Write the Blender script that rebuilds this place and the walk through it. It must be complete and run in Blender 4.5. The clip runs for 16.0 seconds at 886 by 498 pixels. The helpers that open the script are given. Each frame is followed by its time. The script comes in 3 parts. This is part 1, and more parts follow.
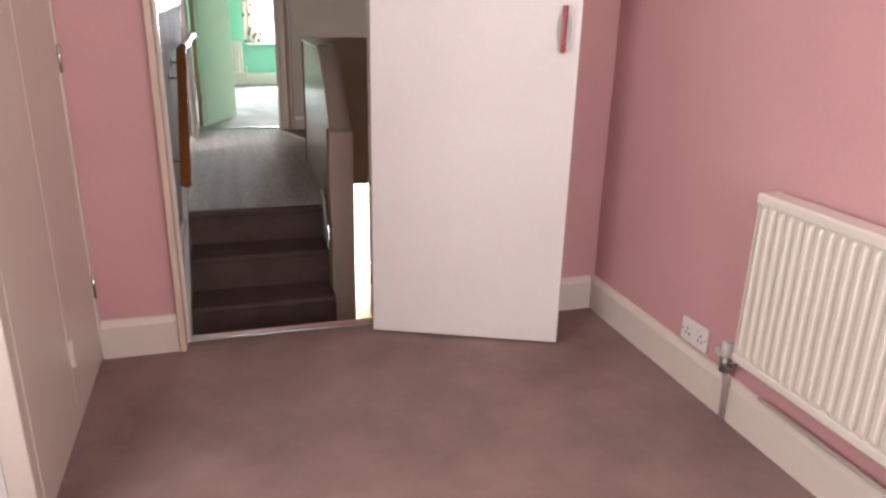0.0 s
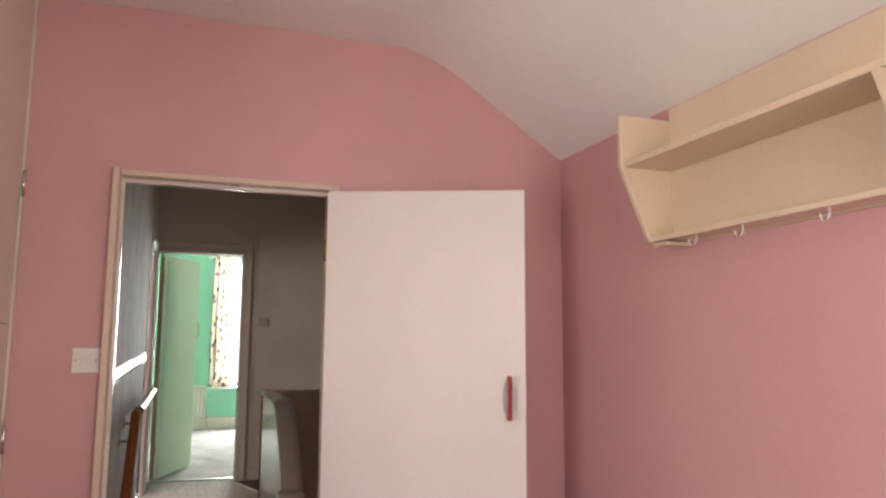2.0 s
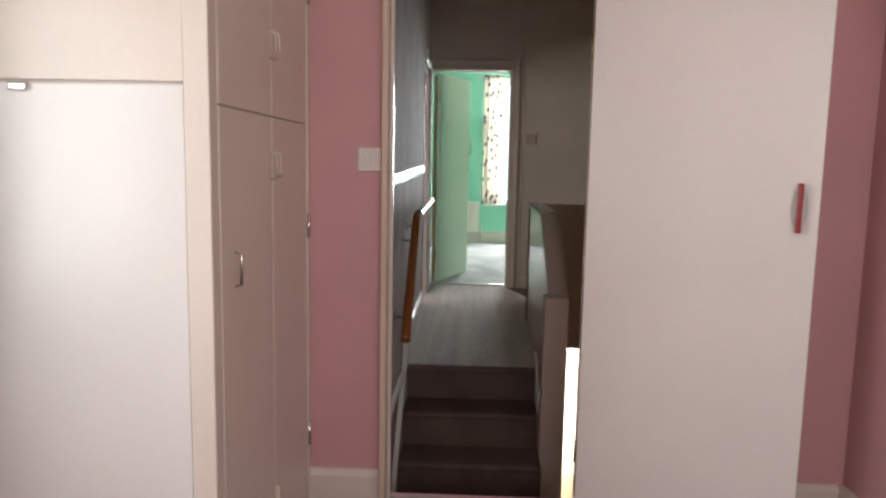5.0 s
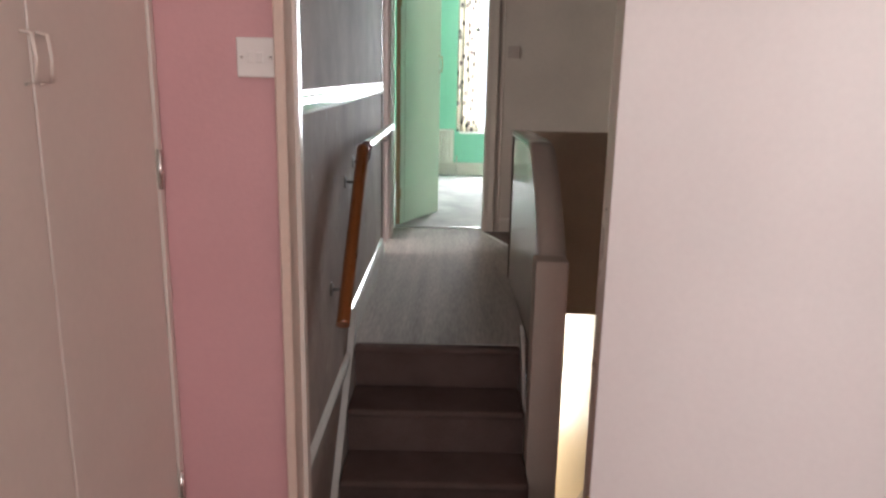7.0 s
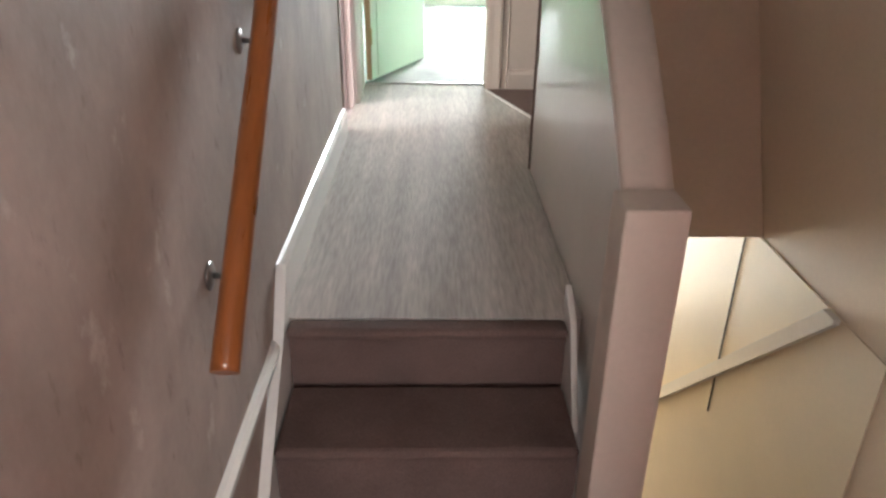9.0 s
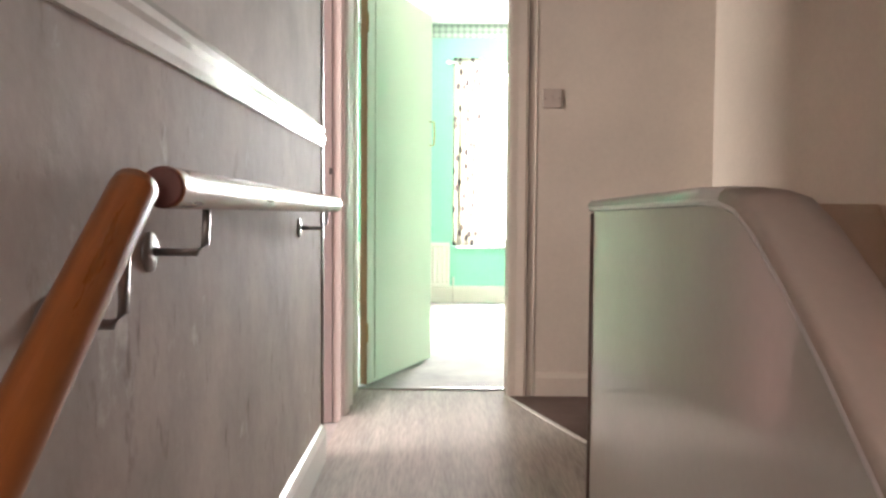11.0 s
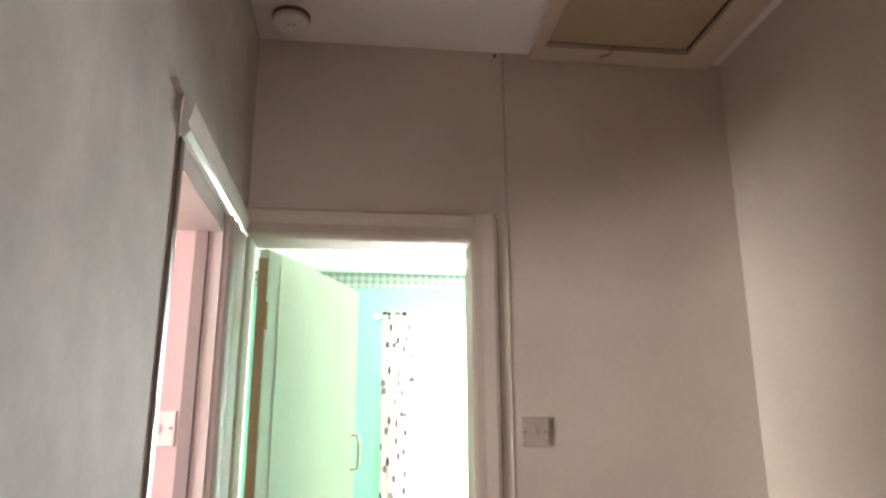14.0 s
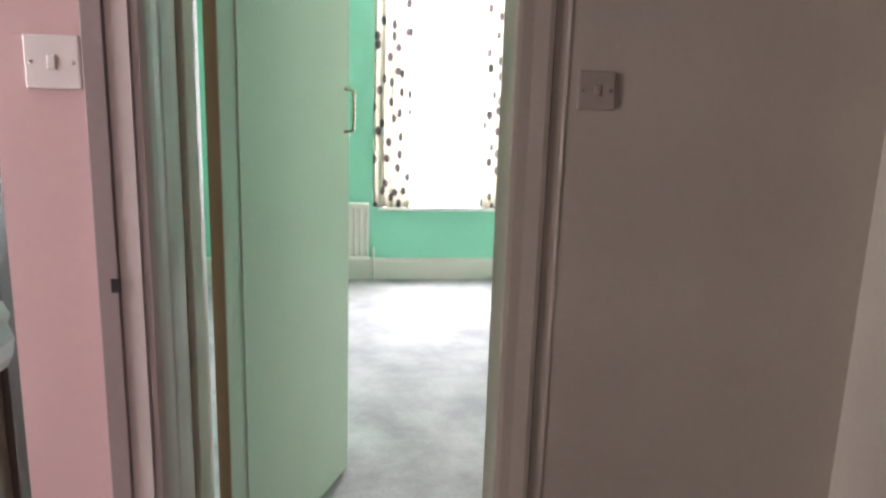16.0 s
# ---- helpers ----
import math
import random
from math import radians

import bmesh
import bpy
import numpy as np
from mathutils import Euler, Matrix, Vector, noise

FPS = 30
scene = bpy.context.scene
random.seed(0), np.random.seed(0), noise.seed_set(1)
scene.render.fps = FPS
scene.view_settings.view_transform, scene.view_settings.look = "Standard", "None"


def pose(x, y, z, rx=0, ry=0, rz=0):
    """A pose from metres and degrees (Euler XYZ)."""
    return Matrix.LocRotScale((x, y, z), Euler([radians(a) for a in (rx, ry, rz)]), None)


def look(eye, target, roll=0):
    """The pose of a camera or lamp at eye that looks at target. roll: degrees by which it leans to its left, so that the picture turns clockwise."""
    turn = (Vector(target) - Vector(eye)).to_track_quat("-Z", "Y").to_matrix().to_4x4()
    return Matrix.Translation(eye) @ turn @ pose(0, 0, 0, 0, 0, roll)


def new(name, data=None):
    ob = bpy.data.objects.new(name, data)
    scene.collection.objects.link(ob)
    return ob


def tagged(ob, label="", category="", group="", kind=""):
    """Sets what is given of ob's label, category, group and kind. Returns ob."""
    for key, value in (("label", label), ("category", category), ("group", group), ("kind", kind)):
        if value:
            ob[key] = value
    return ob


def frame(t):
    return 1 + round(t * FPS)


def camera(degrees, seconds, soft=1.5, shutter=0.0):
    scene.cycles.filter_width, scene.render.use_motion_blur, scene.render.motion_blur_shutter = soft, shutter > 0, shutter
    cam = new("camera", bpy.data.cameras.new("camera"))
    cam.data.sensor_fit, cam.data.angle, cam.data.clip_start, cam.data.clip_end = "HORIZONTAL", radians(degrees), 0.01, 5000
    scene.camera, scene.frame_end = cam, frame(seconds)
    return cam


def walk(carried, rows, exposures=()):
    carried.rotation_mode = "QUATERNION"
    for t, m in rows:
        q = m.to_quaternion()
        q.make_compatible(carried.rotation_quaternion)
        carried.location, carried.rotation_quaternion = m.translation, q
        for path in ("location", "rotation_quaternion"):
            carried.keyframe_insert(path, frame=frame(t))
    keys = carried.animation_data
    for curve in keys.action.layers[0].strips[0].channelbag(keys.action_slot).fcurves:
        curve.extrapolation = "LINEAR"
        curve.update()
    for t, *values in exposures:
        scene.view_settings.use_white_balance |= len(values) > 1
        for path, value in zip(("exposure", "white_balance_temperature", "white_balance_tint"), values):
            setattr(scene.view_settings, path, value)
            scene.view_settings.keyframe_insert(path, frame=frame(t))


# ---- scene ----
cam = camera(64.1, 16.0, soft=2.6)
PATH = [
    (0, (0.236, -2.664, 1.292), (0.787, -0.855, 0.639), 1.3),
    (0.5, (0.258, -2.678, 1.289), (0.862, -0.907, 0.584), 2.5),
    (1, (0.27, -2.687, 1.329), (0.913, -0.835, 0.932), 2.3),
    (1.5, (0.276, -2.692, 1.395), (0.926, -0.801, 1.404), 0.7),
    (2, (0.287, -2.698, 1.435), (0.938, -0.823, 1.684), 0.4),
    (2.5, (0.297, -2.704, 1.461), (0.941, -0.869, 1.925), -0.4),
    (3, (0.282, -2.697, 1.467), (0.664, -0.793, 1.948), -0.2),
    (3.5, (0.26, -2.695, 1.474), (0.217, -0.756, 1.963), -0.2),
    (4, (0.248, -2.672, 1.463), (0.014, -0.728, 1.873), 1.0),
    (4.5, (0.271, -2.634, 1.406), (0.099, -0.643, 1.486), 0.8),
    (5, (0.311, -2.629, 1.348), (0.242, -0.646, 1.102), 1.1),
    (5.2, (0.33, -2.584, 1.319), (0.281, -0.617, 0.958), 1.0),
    (7.5, (0.366, -1.246, 1.276), (0.399, 0.69, 0.776), 1.5),
    (8, (0.371, -0.851, 1.236), (0.46, 0.968, 0.408), 2.3),
    (8.2, (0.377, -0.717, 1.212), (0.454, 1.062, 0.301), 1.9),
    (10.3, (0.308, 0.347, 1.112), (0.251, 2.28, 0.602), -0.8),
    (10.5, (0.32, 0.417, 1.061), (0.231, 2.375, 0.665), -0.8),
    (10.8, (0.333, 0.524, 1.021), (0.309, 2.51, 0.781), 0.2),
    (11, (0.335, 0.59, 1.011), (0.354, 2.588, 0.928), 0.4),
    (11.5, (0.333, 0.728, 1.086), (0.463, 2.702, 1.386), -1.6),
    (12, (0.346, 0.876, 1.156), (0.387, 2.794, 1.721), 0.7),
    (12.5, (0.363, 1.087, 1.21), (0.402, 2.918, 2.014), 0.6),
    (13, (0.371, 1.3, 1.318), (0.472, 3.103, 2.176), -0.6),
    (13.2, (0.36, 1.366, 1.375), (0.432, 3.177, 2.22), 0.0),
    (13.5, (0.328, 1.46, 1.432), (0.465, 3.286, 2.237), -0.1),
    (14, (0.314, 1.618, 1.544), (0.54, 3.537, 2.059), -0.2),
    (14.5, (0.329, 1.769, 1.579), (0.603, 3.741, 1.773), -0.4),
    (15, (0.329, 1.879, 1.564), (0.567, 3.844, 1.272), 0.5),
    (15.3, (0.312, 1.948, 1.566), (0.583, 3.899, 1.22), 1.1),
    (15.5, (0.289, 2.03, 1.559), (0.6, 3.975, 1.216), 0.9),
    (16, (0.294, 2.23, 1.523), (0.567, 4.168, 1.118), 1.8),
]
walk(cam, [(t, look(e, g, r)) for t, e, g, r in PATH],
     exposures=[(0, 0.4, 6200, 10), (0.5, 0.47, 5950, 6), (1.5, 0.12, 7000, 10), (2, 0.0, 6700, 10), (2.5, 0.12, 5800, 7), (3, 0.05, 5900, 3), (3.5, -0.25, 7200, 9), (4, -0.35, 6900, 8), (4.5, -0.4, 6700, 10), (5.2, -0.12, 6150, 6), (7.5, 0.33, 6200, 10), (8.2, 1.05, 6050, 6), (10.3, 1.6, 6350, 10), (11, 1.2, 6650, 13), (11.5, 1.1, 6900, 14), (12, 1.05, 6600, 10), (12.5, 1.33, 6700, 10), (13.5, 1.55, 6500, 10), (14.5, 0.6, 6500, 13), (15, 0.1, 6150, 14), (16, 0.0, 6150, 15)])

# ---- world and light ----
XWIN = -1.24
GREEN_WINDOW_Y = 7.56
world = bpy.data.worlds.new("sky")
scene.world = world
world.use_nodes = True
wn = world.node_tree.nodes
sky = wn.new("ShaderNodeTexSky")
sky.sky_type = "NISHITA"
sky.sun_disc = False
sky.sun_elevation, sky.sun_rotation = radians(50), radians(30)
wn["Background"].inputs["Strength"].default_value = 0.12
world.node_tree.links.new(sky.outputs["Color"], wn["Background"].inputs["Color"])

sun = new("sun", bpy.data.lights.new("sun", "SUN"))
sun.data.energy, sun.data.angle, sun.data.color = 1.0, radians(10), (1, 0.95, 0.88)
sun.rotation_euler = (radians(40), 0, radians(150))


def window_light(name, size_x, size_y, power, place, target, colour=(1, 0.97, 0.93)):
    data = bpy.data.lights.new(name, "AREA")
    data.shape, data.size, data.size_y, data.energy, data.color = "RECTANGLE", size_x, size_y, power, colour
    ob = new(name, data)
    ob.matrix_world = look(place, target)
    return ob


window_light("skylight_pink", 1.2, 1.1, 38, (XWIN, -2.0, 1.43), (0.5, -2.0, 1.3))
# Lamp added behind the camera for frontal light; no window is known there.
window_light("added_back_light", 1.3, 1.15, 42, (0.85, -3.96, 1.55), (0.6, 0, 1.3))
window_light("skylight_green", 0.92, 1.62, 250, (1.035, GREEN_WINDOW_Y, 1.62), (1.035, 0, 1.4), (0.95, 0.98, 1))
# Added lamp that brightens the side room and landing; source unseen.
window_light("added_side_light", 1.2, 1.2, 82, (-3.05, 2.2, 1.7), (0, 2.6, 1.4))
# Added lamp lighting the stairwell from below; its real source is not known.
window_light("added_hall_light", 0.75, 1.6, 75, (1.15, 5.92, -1.6), (1.15, 0, -0.9), (1, 0.93, 0.8))


# ---- materials ----
def nodes_of(name):
    m = bpy.data.materials.new(name)
    m.use_nodes = True
    t = m.node_tree
    return m, t.nodes, t.links, t.nodes["Principled BSDF"]


def surface(name, colour, rough=0.5, metal=0.0, blotch=0.08, grain=0.04, big=1.6, fine=60.0, bump=0.0, bump_scale=120.0,
            stretch=(1, 1, 1), second=None, rough_var=0.1, spec=0.5, coat=0.0):
    """A procedural surface: large blotches, fine grain, relief and uneven gloss, at real-world size."""
    m, n, l, b = nodes_of(name)
    co = n.new("ShaderNodeTexCoord")
    mp = n.new("ShaderNodeMapping")
    mp.inputs["Scale"].default_value = stretch
    l.new(co.outputs["Object"], mp.inputs["Vector"])
    n1 = n.new("ShaderNodeTexNoise")
    n1.inputs["Scale"].default_value, n1.inputs["Detail"].default_value, n1.inputs["Roughness"].default_value = big, 6, 0.6
    n2 = n.new("ShaderNodeTexNoise")
    n2.inputs["Scale"].default_value, n2.inputs["Detail"].default_value = fine, 4
    for k in (n1, n2):
        l.new(mp.outputs["Vector"], k.inputs["Vector"])
    r1 = n.new("ShaderNodeMapRange")
    r1.inputs["From Min"].default_value, r1.inputs["From Max"].default_value = 0.3, 0.7
    l.new(n1.outputs["Fac"], r1.inputs["Value"])
    mix = n.new("ShaderNodeMix")
    mix.data_type = "RGBA"
    dark = second or tuple(c * (1 - 2 * blotch) for c in colour)
    mix.inputs["A"].default_value, mix.inputs["B"].default_value = (*dark, 1), (*colour, 1)
    l.new(r1.outputs["Result"], mix.inputs["Factor"])
    r2 = n.new("ShaderNodeMapRange")
    r2.inputs["To Min"].default_value, r2.inputs["To Max"].default_value = 1 - 2 * grain, 1 + 2 * grain
    l.new(n2.outputs["Fac"], r2.inputs["Value"])
    mul = n.new("ShaderNodeVectorMath")
    mul.operation = "SCALE"
    l.new(mix.outputs["Result"], mul.inputs[0])
    l.new(r2.outputs["Result"], mul.inputs["Scale"])
    l.new(mul.outputs["Vector"], b.inputs["Base Color"])
    r3 = n.new("ShaderNodeMapRange")
    r3.inputs["To Min"].default_value, r3.inputs["To Max"].default_value = max(0.02, rough - rough_var), min(1, rough + rough_var)
    l.new(n1.outputs["Fac"], r3.inputs["Value"])
    l.new(r3.outputs["Result"], b.inputs["Roughness"])
    b.inputs["Metallic"].default_value = metal
    b.inputs["Specular IOR Level"].default_value = spec
    b.inputs["Coat Weight"].default_value = coat
    if bump:
        n3 = n.new("ShaderNodeTexNoise")
        n3.inputs["Scale"].default_value, n3.inputs["Detail"].default_value = bump_scale, 5
        l.new(mp.outputs["Vector"], n3.inputs["Vector"])
        bp = n.new("ShaderNodeBump")
        bp.inputs["Strength"].default_value, bp.inputs["Distance"].default_value = bump, 0.004
        l.new(n3.outputs["Fac"], bp.inputs["Height"])
        l.new(bp.outputs["Normal"], b.inputs["Normal"])
    return m


PINK = surface("pink_emulsion", (0.62, 0.345, 0.35), 0.55, blotch=0.05, grain=0.02, bump=0.15, bump_scale=90)
PINK2 = surface("pale_pink_emulsion", (0.66, 0.46, 0.45), 0.6, blotch=0.04, grain=0.02, bump=0.12)
CEIL = surface("white_ceiling_paint", (0.84, 0.80, 0.77), 0.8, blotch=0.04, grain=0.02, bump=0.2, bump_scale=60)
CREAM = surface("cream_gloss_paint", (0.72, 0.64, 0.56), 0.3, blotch=0.04, grain=0.02, bump=0.06, bump_scale=30)
WARD = surface("cream_satin_paint", (0.70, 0.62, 0.55), 0.34, blotch=0.05, grain=0.02, bump=0.12, bump_scale=14)
WHITE2 = surface("white_half_gloss_paint", (0.72, 0.69, 0.66), 0.28, blotch=0.03, grain=0.015, bump=0.04, bump_scale=9, rough_var=0.02)
DOORW = surface("white_satin_paint", (0.76, 0.70, 0.67), 0.36, blotch=0.04, grain=0.02, bump=0.1, bump_scale=18)
GLOSS = surface("white_gloss_paint", (0.80, 0.78, 0.73), 0.16, blotch=0.05, grain=0.03, bump=0.1, bump_scale=14, rough_var=0.08)
PANEL = surface("glossy_white_panel_paint", (0.76, 0.72, 0.65), 0.09, blotch=0.06, grain=0.02, bump=0.06, bump_scale=8, rough_var=0.05)
LAND = surface("beige_wall_paint", (0.645, 0.56, 0.475), 0.65, blotch=0.09, grain=0.03, big=1.2, bump=0.18, bump_scale=70)
UPPER = surface("grey_plaster_paint", (0.64, 0.58, 0.53), 0.8, blotch=0.17, grain=0.03, big=3.4, bump=0.2, bump_scale=35, spec=0.25)
LOWER = surface("scuffed_grey_gloss_paint", (0.45, 0.365, 0.315), 0.74, blotch=0.17, grain=0.04, big=4.2, bump=0.8, bump_scale=14,
                stretch=(1, 1, 0.8), rough_var=0.14, spec=0.22)


def add_scratches(m, colour, scale, stretch, low, high):
    """Chipped and scratched marks over a painted surface."""
    n, l = m.node_tree.nodes, m.node_tree.links
    b = n["Principled BSDF"]
    base = b.inputs["Base Color"].links[0].from_socket
    co, mp, no = n.new("ShaderNodeTexCoord"), n.new("ShaderNodeMapping"), n.new("ShaderNodeTexNoise")
    mp.inputs["Scale"].default_value = stretch
    no.inputs["Scale"].default_value, no.inputs["Detail"].default_value, no.inputs["Roughness"].default_value = scale, 7, 0.65
    rg, mx = n.new("ShaderNodeMapRange"), n.new("ShaderNodeMix")
    mx.data_type = "RGBA"
    rg.inputs["From Min"].default_value, rg.inputs["From Max"].default_value = low, high
    rg.inputs["To Max"].default_value = 0.75
    l.new(co.outputs["Object"], mp.inputs["Vector"])
    l.new(mp.outputs["Vector"], no.inputs["Vector"])
    l.new(no.outputs["Fac"], rg.inputs["Value"])
    l.new(rg.outputs["Result"], mx.inputs["Factor"])
    l.new(base, mx.inputs["A"])
    mx.inputs["B"].default_value = (*colour, 1)
    l.new(mx.outputs["Result"], b.inputs["Base Color"])


add_scratches(LOWER, (0.20, 0.15, 0.125), 26, (1, 1, 0.35), 0.60, 0.72)
add_scratches(LOWER, (0.60, 0.54, 0.49), 9, (1, 1, 0.7), 0.62, 0.74)
add_scratches(UPPER, (0.47, 0.42, 0.385), 5, (1, 1, 0.55), 0.56, 0.80)
GREEN = surface("mint_green_emulsion", (0.30, 0.68, 0.49), 0.6, blotch=0.04, grain=0.02, bump=0.12)
GDOOR = surface("pale_green_satin_paint", (0.62, 0.68, 0.56), 0.45, blotch=0.04, grain=0.02, bump=0.08, bump_scale=14)
KHAKI = surface("ochre_beige_paint", (0.68, 0.55, 0.41), 0.6, blotch=0.06, grain=0.03, bump=0.15)
YELLOW = surface("cream_yellow_wall_paint", (0.70, 0.60, 0.44), 0.5, blotch=0.05, grain=0.02, bump=0.12)
CARPET = surface("dusty_pink_carpet", (0.345, 0.235, 0.21), 0.95, blotch=0.2, grain=0.16, big=2.4, fine=260, bump=0.9, bump_scale=320, spec=0.1)
# Brown includes the steps' lack of light; landing grey includes its glancing sheen.
STAIRC = surface("dark_brown_unlit_stair_carpet", (0.165, 0.112, 0.097), 0.95, blotch=0.14, grain=0.2, big=5, fine=260, bump=0.9, bump_scale=320, spec=0.1)
LANDC = surface("worn_grey_sheen_carpet", (0.50, 0.45, 0.41), 0.9, blotch=0.16, grain=0.2, big=4, fine=42, bump=0.5, bump_scale=110,
                stretch=(3.0, 0.28, 1), spec=0.2)
GREYC = surface("dirty_pale_grey_carpet", (0.51, 0.465, 0.46), 0.9, blotch=0.22, grain=0.12, big=3.4, fine=140, bump=0.7, bump_scale=220, spec=0.15)
WOOD = surface("varnished_orange_wood", (0.28, 0.088, 0.022), 0.3, blotch=0.1, grain=0.08, big=9, fine=70, stretch=(6, 0.6, 0.6), coat=0.3)
ENDWOOD = surface("dark_end_grain", (0.10, 0.03, 0.02), 0.5, blotch=0.1, grain=0.1)
CHROME = surface("dull_chrome", (0.7, 0.68, 0.65), 0.22, metal=1.0, blotch=0.05)
BRASS = surface("tarnished_brass", (0.45, 0.33, 0.16), 0.35, metal=1.0, blotch=0.1)
DULL = surface("dull_grey_metal", (0.34, 0.32, 0.30), 0.38, metal=0.9, blotch=0.1)
GREYST = surface("grey_brown_strip_paint", (0.34, 0.27, 0.26), 0.5, blotch=0.08)
TAN = surface("bare_tan_timber", (0.40, 0.28, 0.15), 0.6, blotch=0.12, grain=0.1, stretch=(8, 8, 0.6))
DARKM = surface("dark_painted_metal", (0.05, 0.045, 0.045), 0.4, metal=0.6)
RED = surface("red_plastic", (0.30, 0.015, 0.02), 0.25, blotch=0.05)
GREYP = surface("pale_grey_plastic", (0.55, 0.53, 0.50), 0.3, blotch=0.03)
PEACH = surface("peach_gloss_frame_paint", (0.66, 0.52, 0.43), 0.3, blotch=0.06, bump=0.08, bump_scale=20)
# Brown for dark edges; also stands in for shade at doorway and alarm.
BROWN = surface("dark_brown_edge_and_shade", (0.14, 0.09, 0.07), 0.4, blotch=0.1)
OPAL = surface("opal_white_plastic", (0.9, 0.87, 0.85), 0.3, blotch=0.02, grain=0.01)
WPLASTIC = surface("white_plastic", (0.78, 0.74, 0.70), 0.3, blotch=0.03, grain=0.01)
SHELF = surface("cream_painted_wood", (0.72, 0.57, 0.42), 0.4, blotch=0.05, grain=0.03, bump=0.08)
RADI = surface("cream_radiator_enamel", (0.76, 0.69, 0.61), 0.32, blotch=0.03, grain=0.01)
FRAMEP = surface("grubby_off_white_frame_paint", (0.67, 0.58, 0.54), 0.4, blotch=0.07, grain=0.03, bump=0.1, bump_scale=24)
HATCH = surface("ochre_hardboard", (0.44, 0.33, 0.21), 0.6, blotch=0.06, grain=0.05)
HATCHF = surface("peach_gloss_trim", (0.62, 0.49, 0.40), 0.35, blotch=0.05)
# Near-black standing in for shade in gaps and holes; also nail and cable.
SHADOWGAP = surface("dark_gap_shade_and_marks", (0.03, 0.025, 0.02), 0.9)
NAVY = surface("navy_curtain_cloth", (0.012, 0.014, 0.025), 0.9, blotch=0.2, bump=0.4)
GRUBBY = surface("grubby_plate_plastic", (0.52, 0.43, 0.365), 0.5, blotch=0.12)


def curtain_material():
    """Cream cloth with scattered grey-brown leaves."""
    m, n, l, b = nodes_of("leaf_print_cloth")
    co = n.new("ShaderNodeTexCoord")
    sp, cb = n.new("ShaderNodeSeparateXYZ"), n.new("ShaderNodeCombineXYZ")
    l.new(co.outputs["Object"], sp.inputs["Vector"])
    l.new(sp.outputs["X"], cb.inputs["X"])
    l.new(sp.outputs["Z"], cb.inputs["Y"])
    mp = n.new("ShaderNodeMapping")
    mp.inputs["Scale"].default_value = (13, 7.5, 1)
    mp.inputs["Rotation"].default_value = (0, 0, 0.35)
    l.new(cb.outputs["Vector"], mp.inputs["Vector"])
    v = n.new("ShaderNodeTexVoronoi")
    v.voronoi_dimensions = "2D"
    v.inputs["Scale"].default_value, v.inputs["Randomness"].default_value = 1.0, 0.75
    l.new(mp.outputs["Vector"], v.inputs["Vector"])
    r = n.new("ShaderNodeMapRange")
    r.inputs["From Min"].default_value, r.inputs["From Max"].default_value = 0.215, 0.27
    l.new(v.outputs["Distance"], r.inputs["Value"])
    mix = n.new("ShaderNodeMix")
    mix.data_type = "RGBA"
    mix.inputs["A"].default_value, mix.inputs["B"].default_value = (0.10, 0.085, 0.09, 1), (0.56, 0.51, 0.44, 1)
    l.new(r.outputs["Result"], mix.inputs["Factor"])
    l.new(mix.outputs["Result"], b.inputs["Base Color"])
    b.inputs["Roughness"].default_value = 0.9
    b.inputs["Transmission Weight"].default_value = 0.0
    return m


def border_material():
    """Wallpaper border with a grey lattice."""
    m, n, l, b = nodes_of("lattice_border_paper")
    co = n.new("ShaderNodeTexCoord")
    mp = n.new("ShaderNodeMapping")
    mp.inputs["Rotation"].default_value = (0, radians(45), 0)
    mp.inputs["Scale"].default_value = (12, 12, 12)
    l.new(co.outputs["Object"], mp.inputs["Vector"])
    c = n.new("ShaderNodeTexChecker")
    c.inputs["Scale"].default_value = 2.0
    c.inputs["Color1"].default_value, c.inputs["Color2"].default_value = (0.30, 0.33, 0.30, 1), (0.50, 0.55, 0.48, 1)
    l.new(mp.outputs["Vector"], c.inputs["Vector"])
    l.new(c.outputs["Color"], b.inputs["Base Color"])
    b.inputs["Roughness"].default_value = 0.7
    return m


CURT = curtain_material()
BORDER = border_material()


# ---- mesh helpers ----
def add_box(bm, x0, x1, y0, y1, z0, z1, bevel=0.0, seg=2):
    vs = bmesh.ops.create_cube(bm, size=1.0)["verts"]
    for v in vs:
        v.co = Vector((x0 + (v.co.x + 0.5) * (x1 - x0), y0 + (v.co.y + 0.5) * (y1 - y0), z0 + (v.co.z + 0.5) * (z1 - z0)))
    if bevel:
        es = list({e for v in vs for e in v.link_edges})
        bmesh.ops.bevel(bm, geom=es, offset=bevel, segments=seg, profile=0.5, affect="EDGES")


def box(*a, bevel=0.0, seg=2):
    bm = bmesh.new()
    add_box(bm, *a, bevel=bevel, seg=seg)
    return bm


def boxes(*rows, bevel=0.0):
    bm = bmesh.new()
    for r in rows:
        add_box(bm, *r, bevel=bevel)
    return bm


